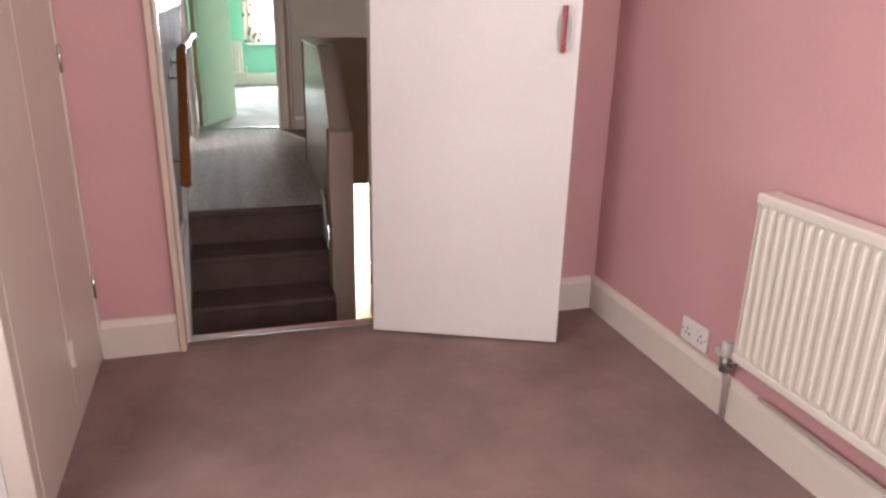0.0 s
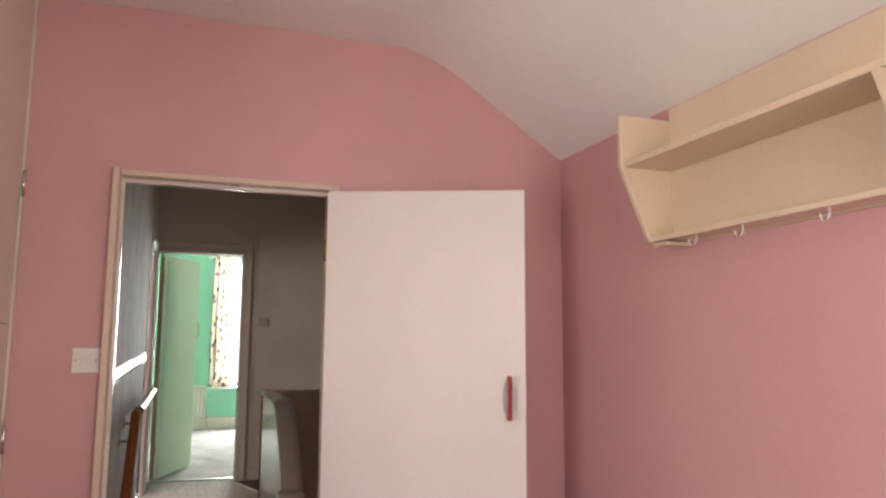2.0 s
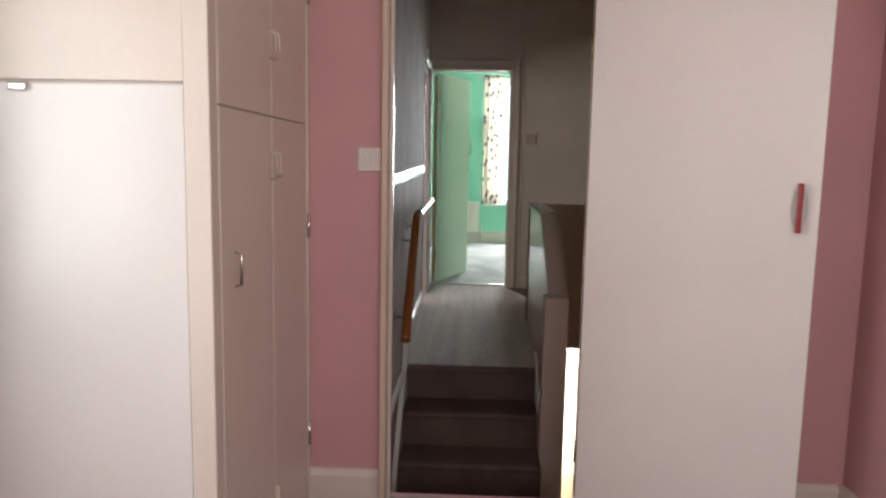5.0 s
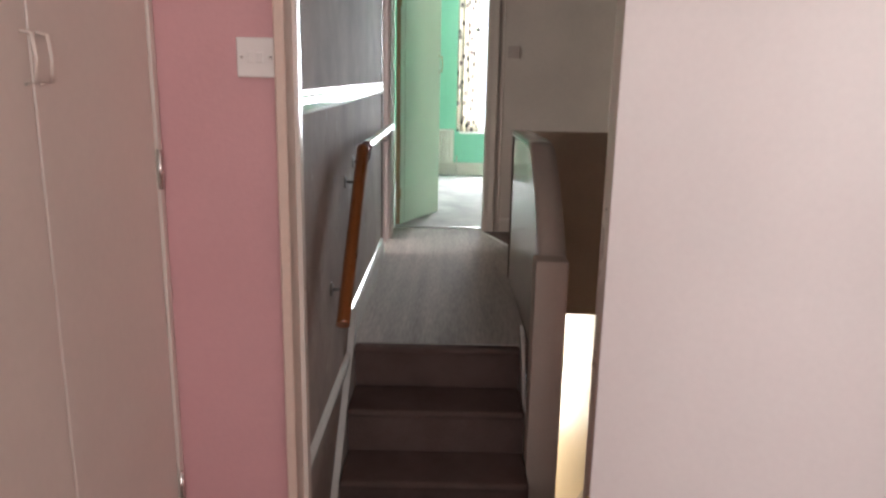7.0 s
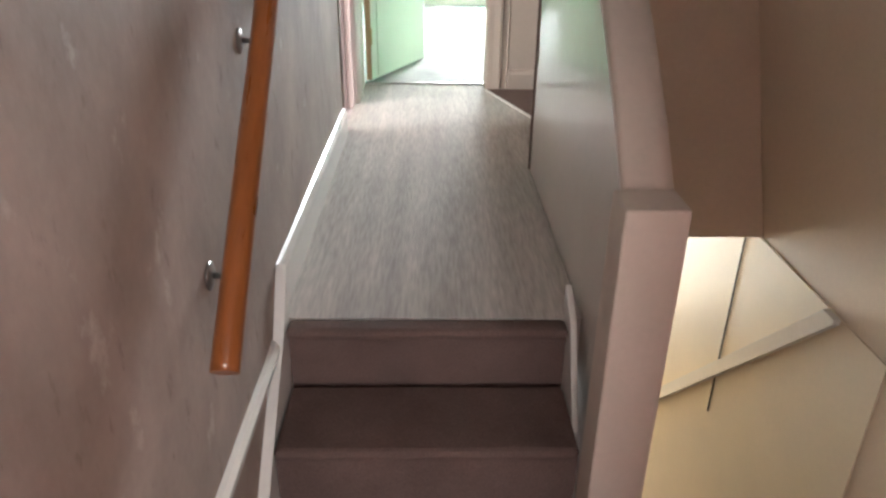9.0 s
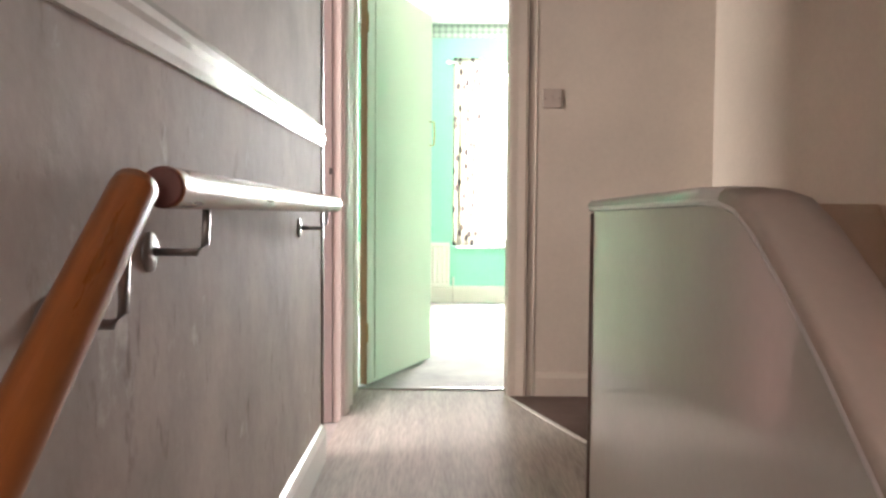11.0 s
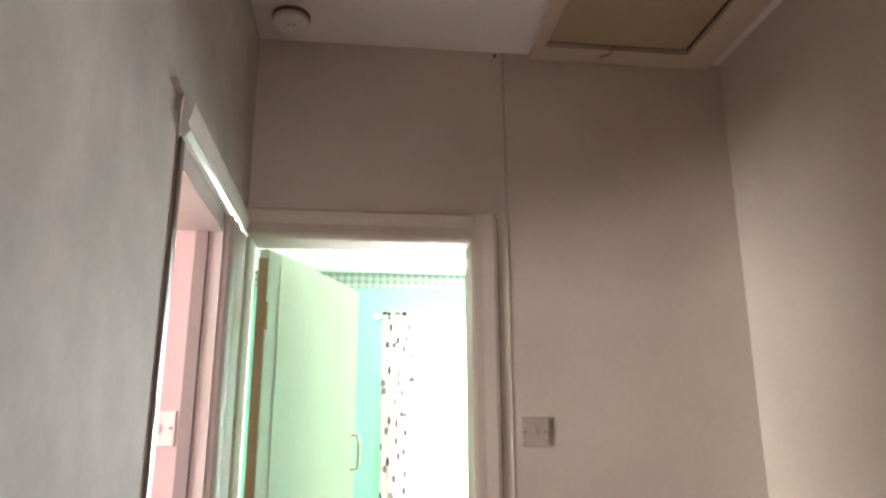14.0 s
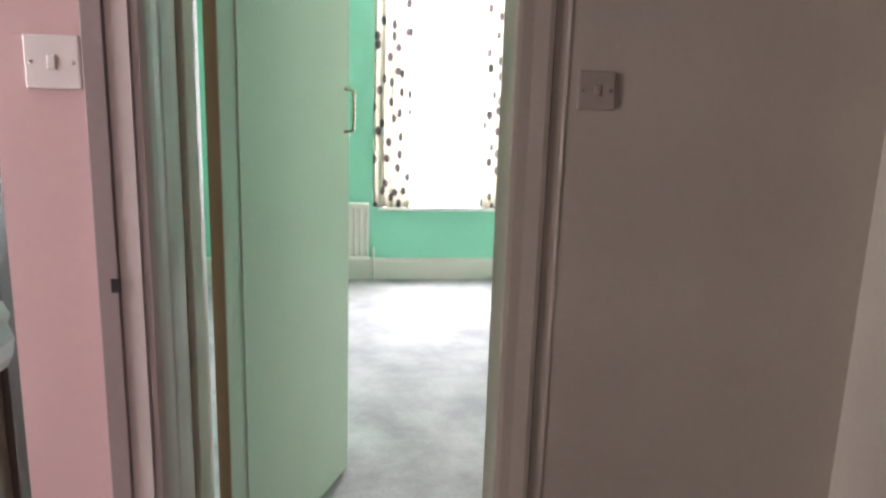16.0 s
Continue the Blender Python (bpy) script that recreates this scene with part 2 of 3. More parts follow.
def prism(points, axis, a, b, bevel=0.0):
    """A polygon, given in the plane across axis, drawn out from a to b along it."""
    bm = bmesh.new()

    def at(p, c):
        return {"x": (c, p[0], p[1]), "y": (p[0], c, p[1]), "z": (p[0], p[1], c)}[axis]
    lo = [bm.verts.new(at(p, a)) for p in points]
    hi = [bm.verts.new(at(p, b)) for p in points]
    bm.faces.new(lo)
    bm.faces.new(hi[::-1])
    for i in range(len(points)):
        j = (i + 1) % len(points)
        bm.faces.new((lo[j], lo[i], hi[i], hi[j]))
    bmesh.ops.recalc_face_normals(bm, faces=bm.faces)
    if bevel:
        bmesh.ops.bevel(bm, geom=list(bm.edges), offset=bevel, segments=2, profile=0.5, affect="EDGES")
    return bm


def tube(points, radius, sides=12, closed_ends=True):
    """A round bar along a line of points."""
    bm = bmesh.new()
    pts = [Vector(p) for p in points]
    rings = []
    for i, p in enumerate(pts):
        d = (pts[min(i + 1, len(pts) - 1)] - pts[max(i - 1, 0)]).normalized()
        ref = Vector((1, 0, 0)) if abs(d.x) < 0.8 else Vector((0, 0, 1))
        u = d.cross(ref).normalized()
        w = d.cross(u)
        rings.append([bm.verts.new(p + radius * (math.cos(k * math.tau / sides) * u + math.sin(k * math.tau / sides) * w)) for k in range(sides)])
    for r0, r1 in zip(rings, rings[1:]):
        for k in range(sides):
            bm.faces.new((r0[k], r0[(k + 1) % sides], r1[(k + 1) % sides], r1[k]))
    if closed_ends:
        bm.faces.new(rings[0][::-1])
        bm.faces.new(rings[-1])
    bmesh.ops.recalc_face_normals(bm, faces=bm.faces)
    for f in bm.faces:
        f.smooth = len(f.verts) == 4
    return bm


def lathe(profile, centre, axis="z", sides=32):
    """A turned shape: profile of (radius, height) round an axis through centre."""
    bm = bmesh.new()
    c = Vector(centre)
    rings = []
    for r, h in profile:
        ring = []
        for k in range(sides):
            a, b = r * math.cos(k * math.tau / sides), r * math.sin(k * math.tau / sides)
            ring.append(bm.verts.new(c + Vector({"z": (a, b, h), "x": (h, a, b), "y": (a, h, b)}[axis])))
        rings.append(ring)
    for r0, r1 in zip(rings, rings[1:]):
        for k in range(sides):
            bm.faces.new((r0[k], r0[(k + 1) % sides], r1[(k + 1) % sides], r1[k]))
    bm.faces.new(rings[0])
    bm.faces.new(rings[-1])
    bmesh.ops.recalc_face_normals(bm, faces=bm.faces)
    for f in bm.faces:
        f.smooth = len(f.verts) == 4
    return bm


def sweep_y(profile, y0, y1, x, z, side=1):
    """A moulding along y: profile of (out from the wall, up)."""
    return prism([(x + side * p[0], z + p[1]) for p in profile], "y", y0, y1)


def mesh_of(name, bm, material):
    me = bpy.data.meshes.new(name)
    bm.to_mesh(me)
    bm.free()
    me.materials.append(material)
    return me


def part(name, bm, material, parent, label=""):
    ob = new(name, mesh_of(name, bm, material))
    ob.parent = parent
    if label:
        ob["label"] = label
    return ob


def thing(name, label, category, group="", kind=""):
    ob = new(name)
    ob.empty_display_size = 0.1
    return tagged(ob, label, category, group, kind)


def solid(name, bm, material, label, category, group="", kind=""):
    return tagged(new(name, mesh_of(name, bm, material)), label, category, group, kind)


def structure(name, bm, material, label, category):
    return solid(name, bm, material, label, category, kind="structure")


# ---- plan ----
XL, XR = -1.12, 1.765            # pink room, side walls
YB = -3.85                       # pink room, window wall
ZC, ZS = 2.63, 2.21              # pink ceiling, top of side walls
SX0, SX1 = -0.52, 1.18           # the flat part of the ceiling
HL, LZ = -0.55, 0.18             # half landing, landing
CX, WX, SXR = -0.05, 1.59, 1.5   # corridor wall, landing wall, stair wall
YE = 3.81                        # landing end wall
LC = 2.853                       # landing ceiling
GY, GC, GZ = 7.42, 2.875, 0.212               # green room far wall and ceiling

# ---- pink room shell ----
structure("floor_pink_room", box(XL - 0.1, XR + 0.1, YB - 0.1, 0.06, -0.15, 0.0), CARPET, "dusty pink-brown worn carpet floor", "carpet")
structure("wall_pink_door", boxes((XL - 0.1, -0.009, 0.0, 0.12, -0.6, 2.75), (0.794, XR + 0.1, 0.0, 0.12, -3.0, 2.75), (-0.009, 0.794, 0.0, 0.12, 2.019, 2.75),
          (-0.009, 0.794, 0.062, 0.12, -0.6, -0.004)), PINK, "pink painted wall with the doorway", "wall")
structure("wall_pink_east", box(XR, XR + 0.1, YB, -0.001, 0.0, ZS + 0.06), PINK, "pink painted side wall behind the radiator", "wall")
structure("wall_pink_west", boxes((XL - 0.1, XL, YB, -2.63, 0.0, ZS + 0.1), (XL - 0.1, XL, -1.37, -0.001, 0.0, ZS + 0.1), (XL - 0.1, XL, -2.63, -1.37, 0.0, 0.85), (XL - 0.1, XL, -2.63, -1.37, 2.01, ZS + 0.1)), PINK, "pink painted side wall by the cupboard", "wall")
# Unseen wall; the opening is added for the lamp behind it.
structure("wall_pink_back", boxes((XL - 0.1, 0.18, YB - 0.1, YB - 0.001, 0.0, 2.75), (1.52, XR + 0.1, YB - 0.1, YB - 0.001, 0.0, 2.75), (0.18, 1.52, YB - 0.1, YB - 0.001, 0.0, 0.95), (0.18, 1.52, YB - 0.1, YB - 0.001, 2.15, 2.75)), PINK, "unseen pink painted back wall with an added window opening", "wall")
# the rounded crease between the flat ceiling and its slope
CREASE = []
for k in range(11):
    u = k / 10
    CREASE.append((SX1 + (1 - u) ** 2 * -0.20 + 2 * u * (1 - u) * -0.032 + u * u * 0.136, ZC - 0.005 + u * u * -0.113))
structure("ceiling_pink_room", prism([(XL - 0.05, ZS - 0.005), (XL, ZS + 0.03), (SX0 - 0.06, ZC - 0.035), (SX0 + 0.06, ZC - 0.005), *CREASE, (XR, ZS), (XR + 0.05, ZS - 0.03), (XR + 0.05, 2.78), (XL - 0.05, 2.78)], "y", YB + 0.001, -0.001), CEIL,
          "white painted ceiling sloping down at both sides", "ceiling")
SK = [(0, 0), (0.02, 0), (0.02, 0.125), (0.014, 0.14), (0.008, 0.15), (0, 0.152)]
structure("baseboard_pink_east", sweep_y(SK, YB, -0.002, XR, 0.0, -1), CREAM, "cream gloss skirting board", "skirting")
structure("baseboard_pink_door", prism([(-p[0], p[1]) for p in SK], "x", -0.287, -0.011), CREAM, "cream gloss skirting board", "skirting")
structure("baseboard_pink_corner", prism([(-p[0], p[1]) for p in SK], "x", 0.81, XR - 0.022), CREAM, "cream gloss skirting board", "skirting")
structure("trim_door_threshold", box(0.0145, 0.762, 0.048, 0.064, 0.0, 0.006, bevel=0.002), DULL, "worn dull metal carpet threshold strip", "threshold")

dframe = thing("door_frame", "cream painted timber door frame round the bedroom doorway", "door frame", kind="structure")
part("jamb", box(-0.010, 0.014, -0.05, 0.13, 0.009, 2.02, bevel=0.004), PEACH, dframe)
part("jamb", box(0.762, 0.795, -0.002, 0.13, 0.009, 2.02, bevel=0.004), PEACH, dframe)
part("head", box(0.0145, 0.7615, -0.016, 0.13, 1.998, 2.02, bevel=0.004), PEACH, dframe)
part("door_stop", boxes((0.0145, 0.026, 0.03, 0.06, 0.009, 1.997), (0.026, 0.7615, 0.03, 0.06, 1.983, 1.997)), CREAM, dframe)
part("ball_catch", box(0.385, 0.42, -0.005, 0.02, 1.991, 1.9975, bevel=0.002), CHROME, dframe, "small bright metal catch")


def door_leaf(name, label, width, thick, height, material, m):
    """A flush leaf; local x runs from the hinge, the room face looks to -y."""
    d = thing(name, label, "door", kind="structure")
    part("leaf", box(0, width, 0, thick, 0, height, bevel=0.003), material, d)
    d.matrix_world = m
    return d


pink_door = door_leaf("door_1", "flush white painted door, open into the pink room", 0.752, 0.036, 1.98, DOORW,
                      pose(0.743, -0.03, 0.01, 0, 0, -23.2))
hx, hz = 0.692, 1.21
bp = part("backplate", lathe([(0.026, 0.0), (0.026, -0.002), (0.024, -0.003)], (0, 0, 0), "y"), GREYP, pink_door, "pale grey oval backplate")
bp.matrix_local = Matrix.Translation((hx, 0, hz)) @ Matrix.Diagonal((1, 1, 2.6, 1))
handle = part("handle", box(hx - 0.009, hx + 0.009, -0.042, -0.028, hz - 0.078, hz + 0.078, bevel=0.005), RED, pink_door, "red plastic bar handle")
part("handle_post", boxes((hx - 0.009, hx + 0.009, -0.03, -0.002, hz + 0.066, hz + 0.08), (hx - 0.009, hx + 0.009, -0.03, -0.002, hz - 0.08, hz - 0.066), bevel=0.002),
     BRASS, handle)
for z in (0.25, 1.75):
    part("hinge", tube([(-0.004, -0.003, z - 0.04), (-0.004, -0.003, z + 0.04)], 0.005, 8), BRASS, pink_door)


def plate_switch(name, label, w, h, m, material=WPLASTIC, rockers=1, sockets=0, screws=True):
    """A wall plate in local x, z with its face towards -y."""
    t = thing(name, label, "socket" if sockets else "light switch")
    part("plate", box(-w / 2, w / 2, -0.011, 0.0, -h / 2, h / 2, bevel=0.003), material, t)
    for i in range(rockers):
        x = (i - (rockers - 1) / 2) * 0.02 if not sockets else (-0.012 if i == 0 else 0.012)
        part("rocker", box(x - 0.007, x + 0.007, -0.015, -0.0112, -0.012 + (0.02 if sockets else 0), 0.012 + (0.02 if sockets else 0), bevel=0.002), material, t)
    if screws:
        for s in (-1, 1):
            part("screw", lathe([(0.0035, -0.0112), (0.0035, -0.0125), (0.002, -0.013)], (s * (w / 2 - 0.011), 0, 0), "y", 10), CHROME, t)
    for i in range(sockets):
        x = (-0.036, 0.036)[i]
        for dx, dz in ((0, 0.008), (-0.01, -0.012), (0.01, -0.012)):
            part("pin_slot", box(x + dx - 0.003, x + dx + 0.003, -0.0118, -0.0112, dz - 0.004, dz + 0.004), SHADOWGAP, t)
    t.matrix_world = m
    return t


plate_switch("light_switch", "white double-gang plastic light switch beside the doorway", 0.086, 0.086, pose(-0.058, -0.001, 1.35), rockers=2)
plate_switch("wall_socket", "white double power socket above the skirting board", 0.146, 0.086, pose(XR - 0.001, -0.75, 0.21, 0, 0, -90), rockers=2, sockets=2)


def radiator(name, label, length, height, depth, pitch, m):
    """A pressed panel radiator; local x along it, back at y=0, front to -y."""
    t = thing(name, label, "radiator")
    bm = bmesh.new()
    n = max(2, int(length / pitch))
    prof = []
    for i in range(n):
        x = i * length / n
        w = length / n
        prof += [(x, 0.0), (x + w * 0.5, 0.0), (x + w * 0.6, -0.013), (x + w * 0.68, -0.017), (x + w * 0.82, -0.017), (x + w * 0.9, -0.013)]
    prof.append((length, 0.0))
    lo, hi, lo2, hi2 = [], [], [], []
    for x, y in prof:
        lo2.append(bm.verts.new((x, -depth + 0.012, 0.02)))
        lo.append(bm.verts.new((x, -depth + 0.012 + y, 0.05)))
        hi.append(bm.verts.new((x, -depth + 0.012 + y, height - 0.05)))
        hi2.append(bm.verts.new((x, -depth + 0.012, height - 0.02)))
    for i in range(len(prof) - 1):
        for a, b in ((lo2, lo), (lo, hi), (hi, hi2)):
            bm.faces.new((a[i], a[i + 1], b[i + 1], b[i]))
    bmesh.ops.recalc_face_normals(bm, faces=bm.faces)
    part("front_panel", bm, RADI, t)
    part("top_rail", box(-0.004, length + 0.004, -depth - 0.006, -0.02, height - 0.035, height, bevel=0.008), RADI, t)
    part("bottom_rail", box(-0.004, length + 0.004, -depth + 0.002, -0.02, 0.0, 0.03, bevel=0.006), RADI, t)
    part("side_panel", box(-0.004, 0.004, -depth + 0.006, -0.02, 0.031, height - 0.036, bevel=0.002), RADI, t)
    part("side_panel", box(length - 0.004, length + 0.004, -depth + 0.006, -0.02, 0.031, height - 0.036, bevel=0.002), RADI, t)
    for bx in (0.12, length - 0.15):
        part("bracket", box(bx, bx + 0.03, -0.03, 0, 0.08, height - 0.08), RADI, t)
    t.matrix_world = m
    return t


rad = radiator("radiator", "cream ribbed panel radiator on the pink wall", 1.3, 0.54, 0.09, 0.0345, pose(XR - 0.001, -1.04, 0.265, 0, 0, -90))
vb = part("valve", tube([(-0.066, -0.05, -0.075), (-0.066, -0.05, -0.02)], 0.019, 14), DULL, rad, "dull grey radiator valve")
part("valve_cap", lathe([(0.021, -0.02), (0.024, -0.012), (0.022, 0.022), (0.014, 0.03)], (-0.066, -0.05, 0.0), sides=16), GREYP, vb, "grey plastic valve cap")
part("valve_tail", tube([(-0.066, -0.05, -0.04), (-0.03, -0.05, -0.04), (-0.006, -0.05, -0.02), (0.012, -0.05, 0.012)], 0.012, 10), CHROME, rad)
part("valve_lever", box(-0.12, -0.066, -0.058, -0.042, -0.035, -0.012, bevel=0.004), GREYP, vb)
part("feed_pipe", tube([(-0.066, -0.05, -0.07), (-0.066, -0.04, -0.13), (-0.066, -0.034, -0.264)], 0.0075, 10), GREYST, rad, "brown stained copper pipe")
solid("pipe", tube([(XR - 0.032, YB + 0.02, 0.168), (XR - 0.032, -1.12, 0.168)], 0.0075, 10), CREAM, "cream painted heating pipe along the skirting top", "pipe")

shelf = thing("wall_shelf", "cream painted two-tier wall shelf with hooks underneath", "shelf")
SPR = [(XR - 0.002, 2.16), (1.562, 2.16), (1.562, 1.99), (1.66, 1.755), (1.69, 1.74), (XR - 0.002, 1.74)]
for y in (-0.765, -2.56):
    part("end_panel", prism(SPR, "y", y - 0.012, y + 0.008, bevel=0.002), SHELF, shelf)
part("foot_lip", box(1.664, XR - 0.003, -0.86, -0.79, 1.728, 1.7395, bevel=0.002), SHELF, shelf)
part("divider", prism([(XR - 0.015, 1.984), (1.566, 1.984), (1.66, 1.763), (XR - 0.015, 1.763)], "y", -1.692, -1.672), SHELF, shelf)
part("back_board", box(XR - 0.014, XR - 0.002, -2.55, -0.778, 1.742, 2.2), SHELF, shelf)
part("top_board", box(1.572, XR - 0.015, -2.551, -0.778, 1.985, 2.003, bevel=0.002), SHELF, shelf)
part("bottom_board", box(1.662, XR - 0.015, -2.551, -0.778, 1.745, 1.762, bevel=0.002), SHELF, shelf)
for y in (-0.98, -1.17, -1.45, -1.9, -2.2):
    part("cup_hook", tube([(1.68, y, 1.745), (1.68, y, 1.728), (1.672, y, 1.716), (1.66, y, 1.712), (1.652, y, 1.72), (1.651, y, 1.73)], 0.0022, 8), WPLASTIC, shelf)

lamp = thing("ceiling_light", "large round white opal ceiling light", "ceiling light")
part("base", lathe([(0.18, 0.0), (0.18, -0.012), (0.17, -0.018)], (0.325, -0.93, ZC - 0.006)), WPLASTIC, lamp)
part("diffuser", lathe([(0.235, -0.012), (0.24, -0.02), (0.235, -0.03), (0.20, -0.045), (0.13, -0.056), (0.035, -0.06)], (0.325, -0.93, ZC - 0.006), sides=48), OPAL, lamp)

# ---- built-in cupboard ----
cup = thing("built_in_cupboard", "full-height cream painted built-in cupboard with pairs of doors", "cupboard")
WX0, WF, WS = XL + 0.002, -1.0, -0.288
TOPP = [(WX0, 0.001), (WS - 0.02, 0.001), (WS - 0.02, ZC - 0.012), (SX0 + 0.05, ZC - 0.014), (WX0, ZS + 0.022)]
part("body", prism(TOPP, "y", WF + 0.02, -0.002), WARD, cup)
part("corner_post", box(WS - 0.06, WS, WF, WF + 0.055, 0.001, ZC - 0.014, bevel=0.003), WARD, cup)
part("end_panel", prism([(WX0, 1.519), (WS - 0.0605, 1.519), (WS - 0.0605, ZC - 0.014), (SX0 + 0.05, ZC - 0.016), (WX0, ZS + 0.018)], "y", WF + 0.002, WF + 0.019), WARD, cup)
low = part("end_door", box(-0.92, WS - 0.0608, WF + 0.001, WF + 0.019, 0.07, 1.511, bevel=0.002), WHITE2, cup, "whiter glossy lower door")
part("panel_bead", box(-0.87, WS - 0.1, WF - 0.0012, WF + 0.001, 1.468, 1.476), WHITE2, low)
part("latch", box(-0.752, -0.708, WF - 0.013, WF - 0.0005, 1.492, 1.510, bevel=0.004), CHROME, low, "small chrome latch")
part("filler", box(WX0, -0.9212, WF + 0.001, WF + 0.019, 0.07, 1.514), WARD, cup)
part("plinth", box(WX0, WS - 0.005, WF + 0.004, WF + 0.019, 0.001, 0.066), WARD, cup)
part("top_crack", tube([(WX0 + 0.01, WF - 0.001, ZS + 0.024), (SX0 - 0.06, WF - 0.001, ZC - 0.042), (SX0 + 0.06, WF - 0.001, ZC - 0.013)], 0.0022, 6), SHADOWGAP, cup, "dark crack along the sloping ceiling")
part("coat_hook", tube([(-0.617, WF - 0.001, 2.196), (-0.617, WF - 0.012, 2.186), (-0.612, WF - 0.024, 2.178), (-0.604, WF - 0.032, 2.184), (-0.598, WF - 0.034, 2.2)], 0.0035, 8), DULL, cup)
for x, z in ((-0.93, 2.14), (-0.82, 2.165), (-0.69, 2.17), (-0.50, 2.19)):
    part("screw_hole", lathe([(0.003, 0.0), (0.003, -0.0015)], (x, WF + 0.002, z), "y", 8), SHADOWGAP, cup)
part("side_plinth", box(WS - 0.02, WS - 0.004, WF + 0.057, -0.003, 0.001, 0.06), WARD, cup)
part("side_stile", box(WS - 0.02, WS + 0.006, -0.028, -0.003, 0.062, ZC - 0.02, bevel=0.003), WARD, cup)
part("rail", box(WS - 0.02, WS - 0.010, -0.94, -0.03, 1.462, 1.483), SHADOWGAP, cup, "dark gap between upper and lower doors")


def cup_door(y0, y1, z0, z1, handle_y, handle_z):
    d = part("cupboard_door", box(WS - 0.019, WS, y0, y1, z0, z1, bevel=0.003), WARD, cup)
    for y, z in ((handle_y, handle_z),):
        part("handle", tube([(WS, y, z - 0.04), (WS + 0.018, y, z - 0.037), (WS + 0.022, y, z), (WS + 0.018, y, z + 0.037), (WS, y, z + 0.04)], 0.003, 8), CREAM, d)
    return d


cup_door(-0.940, -0.485, 0.064, 1.471, -0.505, 1.325)
cup_door(-0.481, -0.031, 0.064, 1.471, -0.461, 1.325)
cup_door(-0.940, -0.485, 1.4735, 2.59, -0.505, 1.68)
cup_door(-0.481, -0.031, 1.4735, 2.59, -0.461, 1.68)
for y, z in ((-0.84, 1.06), (-0.84, 1.92)):
    part("latch_handle", tube([(WS, y, z - 0.045), (WS + 0.016, y, z - 0.04), (WS + 0.018, y, z + 0.04), (WS, y, z + 0.045)], 0.004, 8), CHROME, cup)
for y, z in ((-0.47, 2.445), (-0.47, 0.25)):
    part("bolt", box(WS, WS + 0.012, y - 0.006, y + 0.006, z - 0.045, z + 0.045, bevel=0.003), CREAM, cup)
for z in (1.10, 1.94, 0.3):
    part("hinge", tube([(WS + 0.008, -0.029, z - 0.045), (WS + 0.008, -0.029, z + 0.045)], 0.006, 8), CHROME, cup)

# dark curtain beside the cupboard
bm = bmesh.new()
cols = 24
vv = [[bm.verts.new((XL + 0.078 + 0.055 * math.sin(i * 1.5 + 0.25 * k), -1.14 - 0.27 * i / cols, z)) for i in range(cols + 1)] for k, z in enumerate((0.45, 0.9, 1.3, 1.7, 2.0, 2.17))]
for r0, r1 in zip(vv, vv[1:]):
    for i in range(cols):
        bm.faces.new((r0[i], r0[i + 1], r1[i + 1], r1[i]))
bmesh.ops.solidify(bm, geom=list(bm.faces), thickness=0.004)
dark = solid("curtain", bm, NAVY, "dark navy curtain hanging beside the cupboard", "curtain")
pw = thing("window_1", "white painted window in the pink room", "window", kind="structure")
for a, b, c, d in ((-2.63, -1.37, 0.85, 0.90), (-2.63, -1.37, 1.96, 2.01), (-2.63, -2.58, 0.901, 1.959), (-1.42, -1.37, 0.901, 1.959), (-2.025, -1.975, 0.901, 1.959)):
    part("window_frame", box(XL - 0.08, XL - 0.03, a, b, c, d, bevel=0.004), GLOSS, pw)
part("window_sill", box(XL - 0.03, XL + 0.06, -2.66, -1.34, 0.822, 0.849, bevel=0.006), GLOSS, pw)

# Window made up to frame the added back lamp.
bw = thing("window_added", "white painted window added in the unseen back wall", "window", kind="structure")
for a, b, c, d in ((0.18, 1.52, 0.95, 1.0), (0.18, 1.52, 2.1, 2.15), (0.18, 0.23, 1.001, 2.099), (1.47, 1.52, 1.001, 2.099), (0.825, 0.875, 1.001, 2.099)):
    part("window_frame", box(a, b, YB - 0.08, YB - 0.03, c, d, bevel=0.004), GLOSS, bw)
part("window_sill", box(0.14, 1.56, YB - 0.03, YB + 0.08, 0.92, 0.949, bevel=0.006), GLOSS, bw)

# ---- stairs and landing shell ----
RZ = (LZ - HL) / 4
HZ = HL + RZ                     # half landing level, one step above the well
structure("floor_half_landing", box(CX, SXR, 0.12, 0.845, HL - 0.15, HZ), STAIRC, "dark brown carpeted half landing", "floor")
structure("step_stair_well", box(0.731, SXR, 0.846, 1.08, HL - 0.15, HL, bevel=0.012), STAIRC, "dark brown carpeted first step down the well", "step")
steps = thing("stair_steps", "three dark brown carpeted steps up to the landing", "stairs", kind="structure")
for y, z in ((0.832, HZ + RZ), (1.072, HZ + 2 * RZ)):
    part("tread", box(CX + 0.03, 0.712, y - 0.018, y + 0.24, z - 0.035, z, bevel=0.014), STAIRC, steps)
    part("riser", box(CX + 0.03, 0.712, y, y + 0.238, HL - 0.1, z - 0.0355), STAIRC, steps)
part("top_riser", box(CX + 0.03, 0.712, 1.331, 1.36, HL + 0.001, LZ - 0.02), STAIRC, steps)
part("nosing", box(CX + 0.03, 0.712, 1.300, 1.362, LZ - 0.034, LZ - 0.001, bevel=0.014), STAIRC, steps, "rounded carpeted nosing")
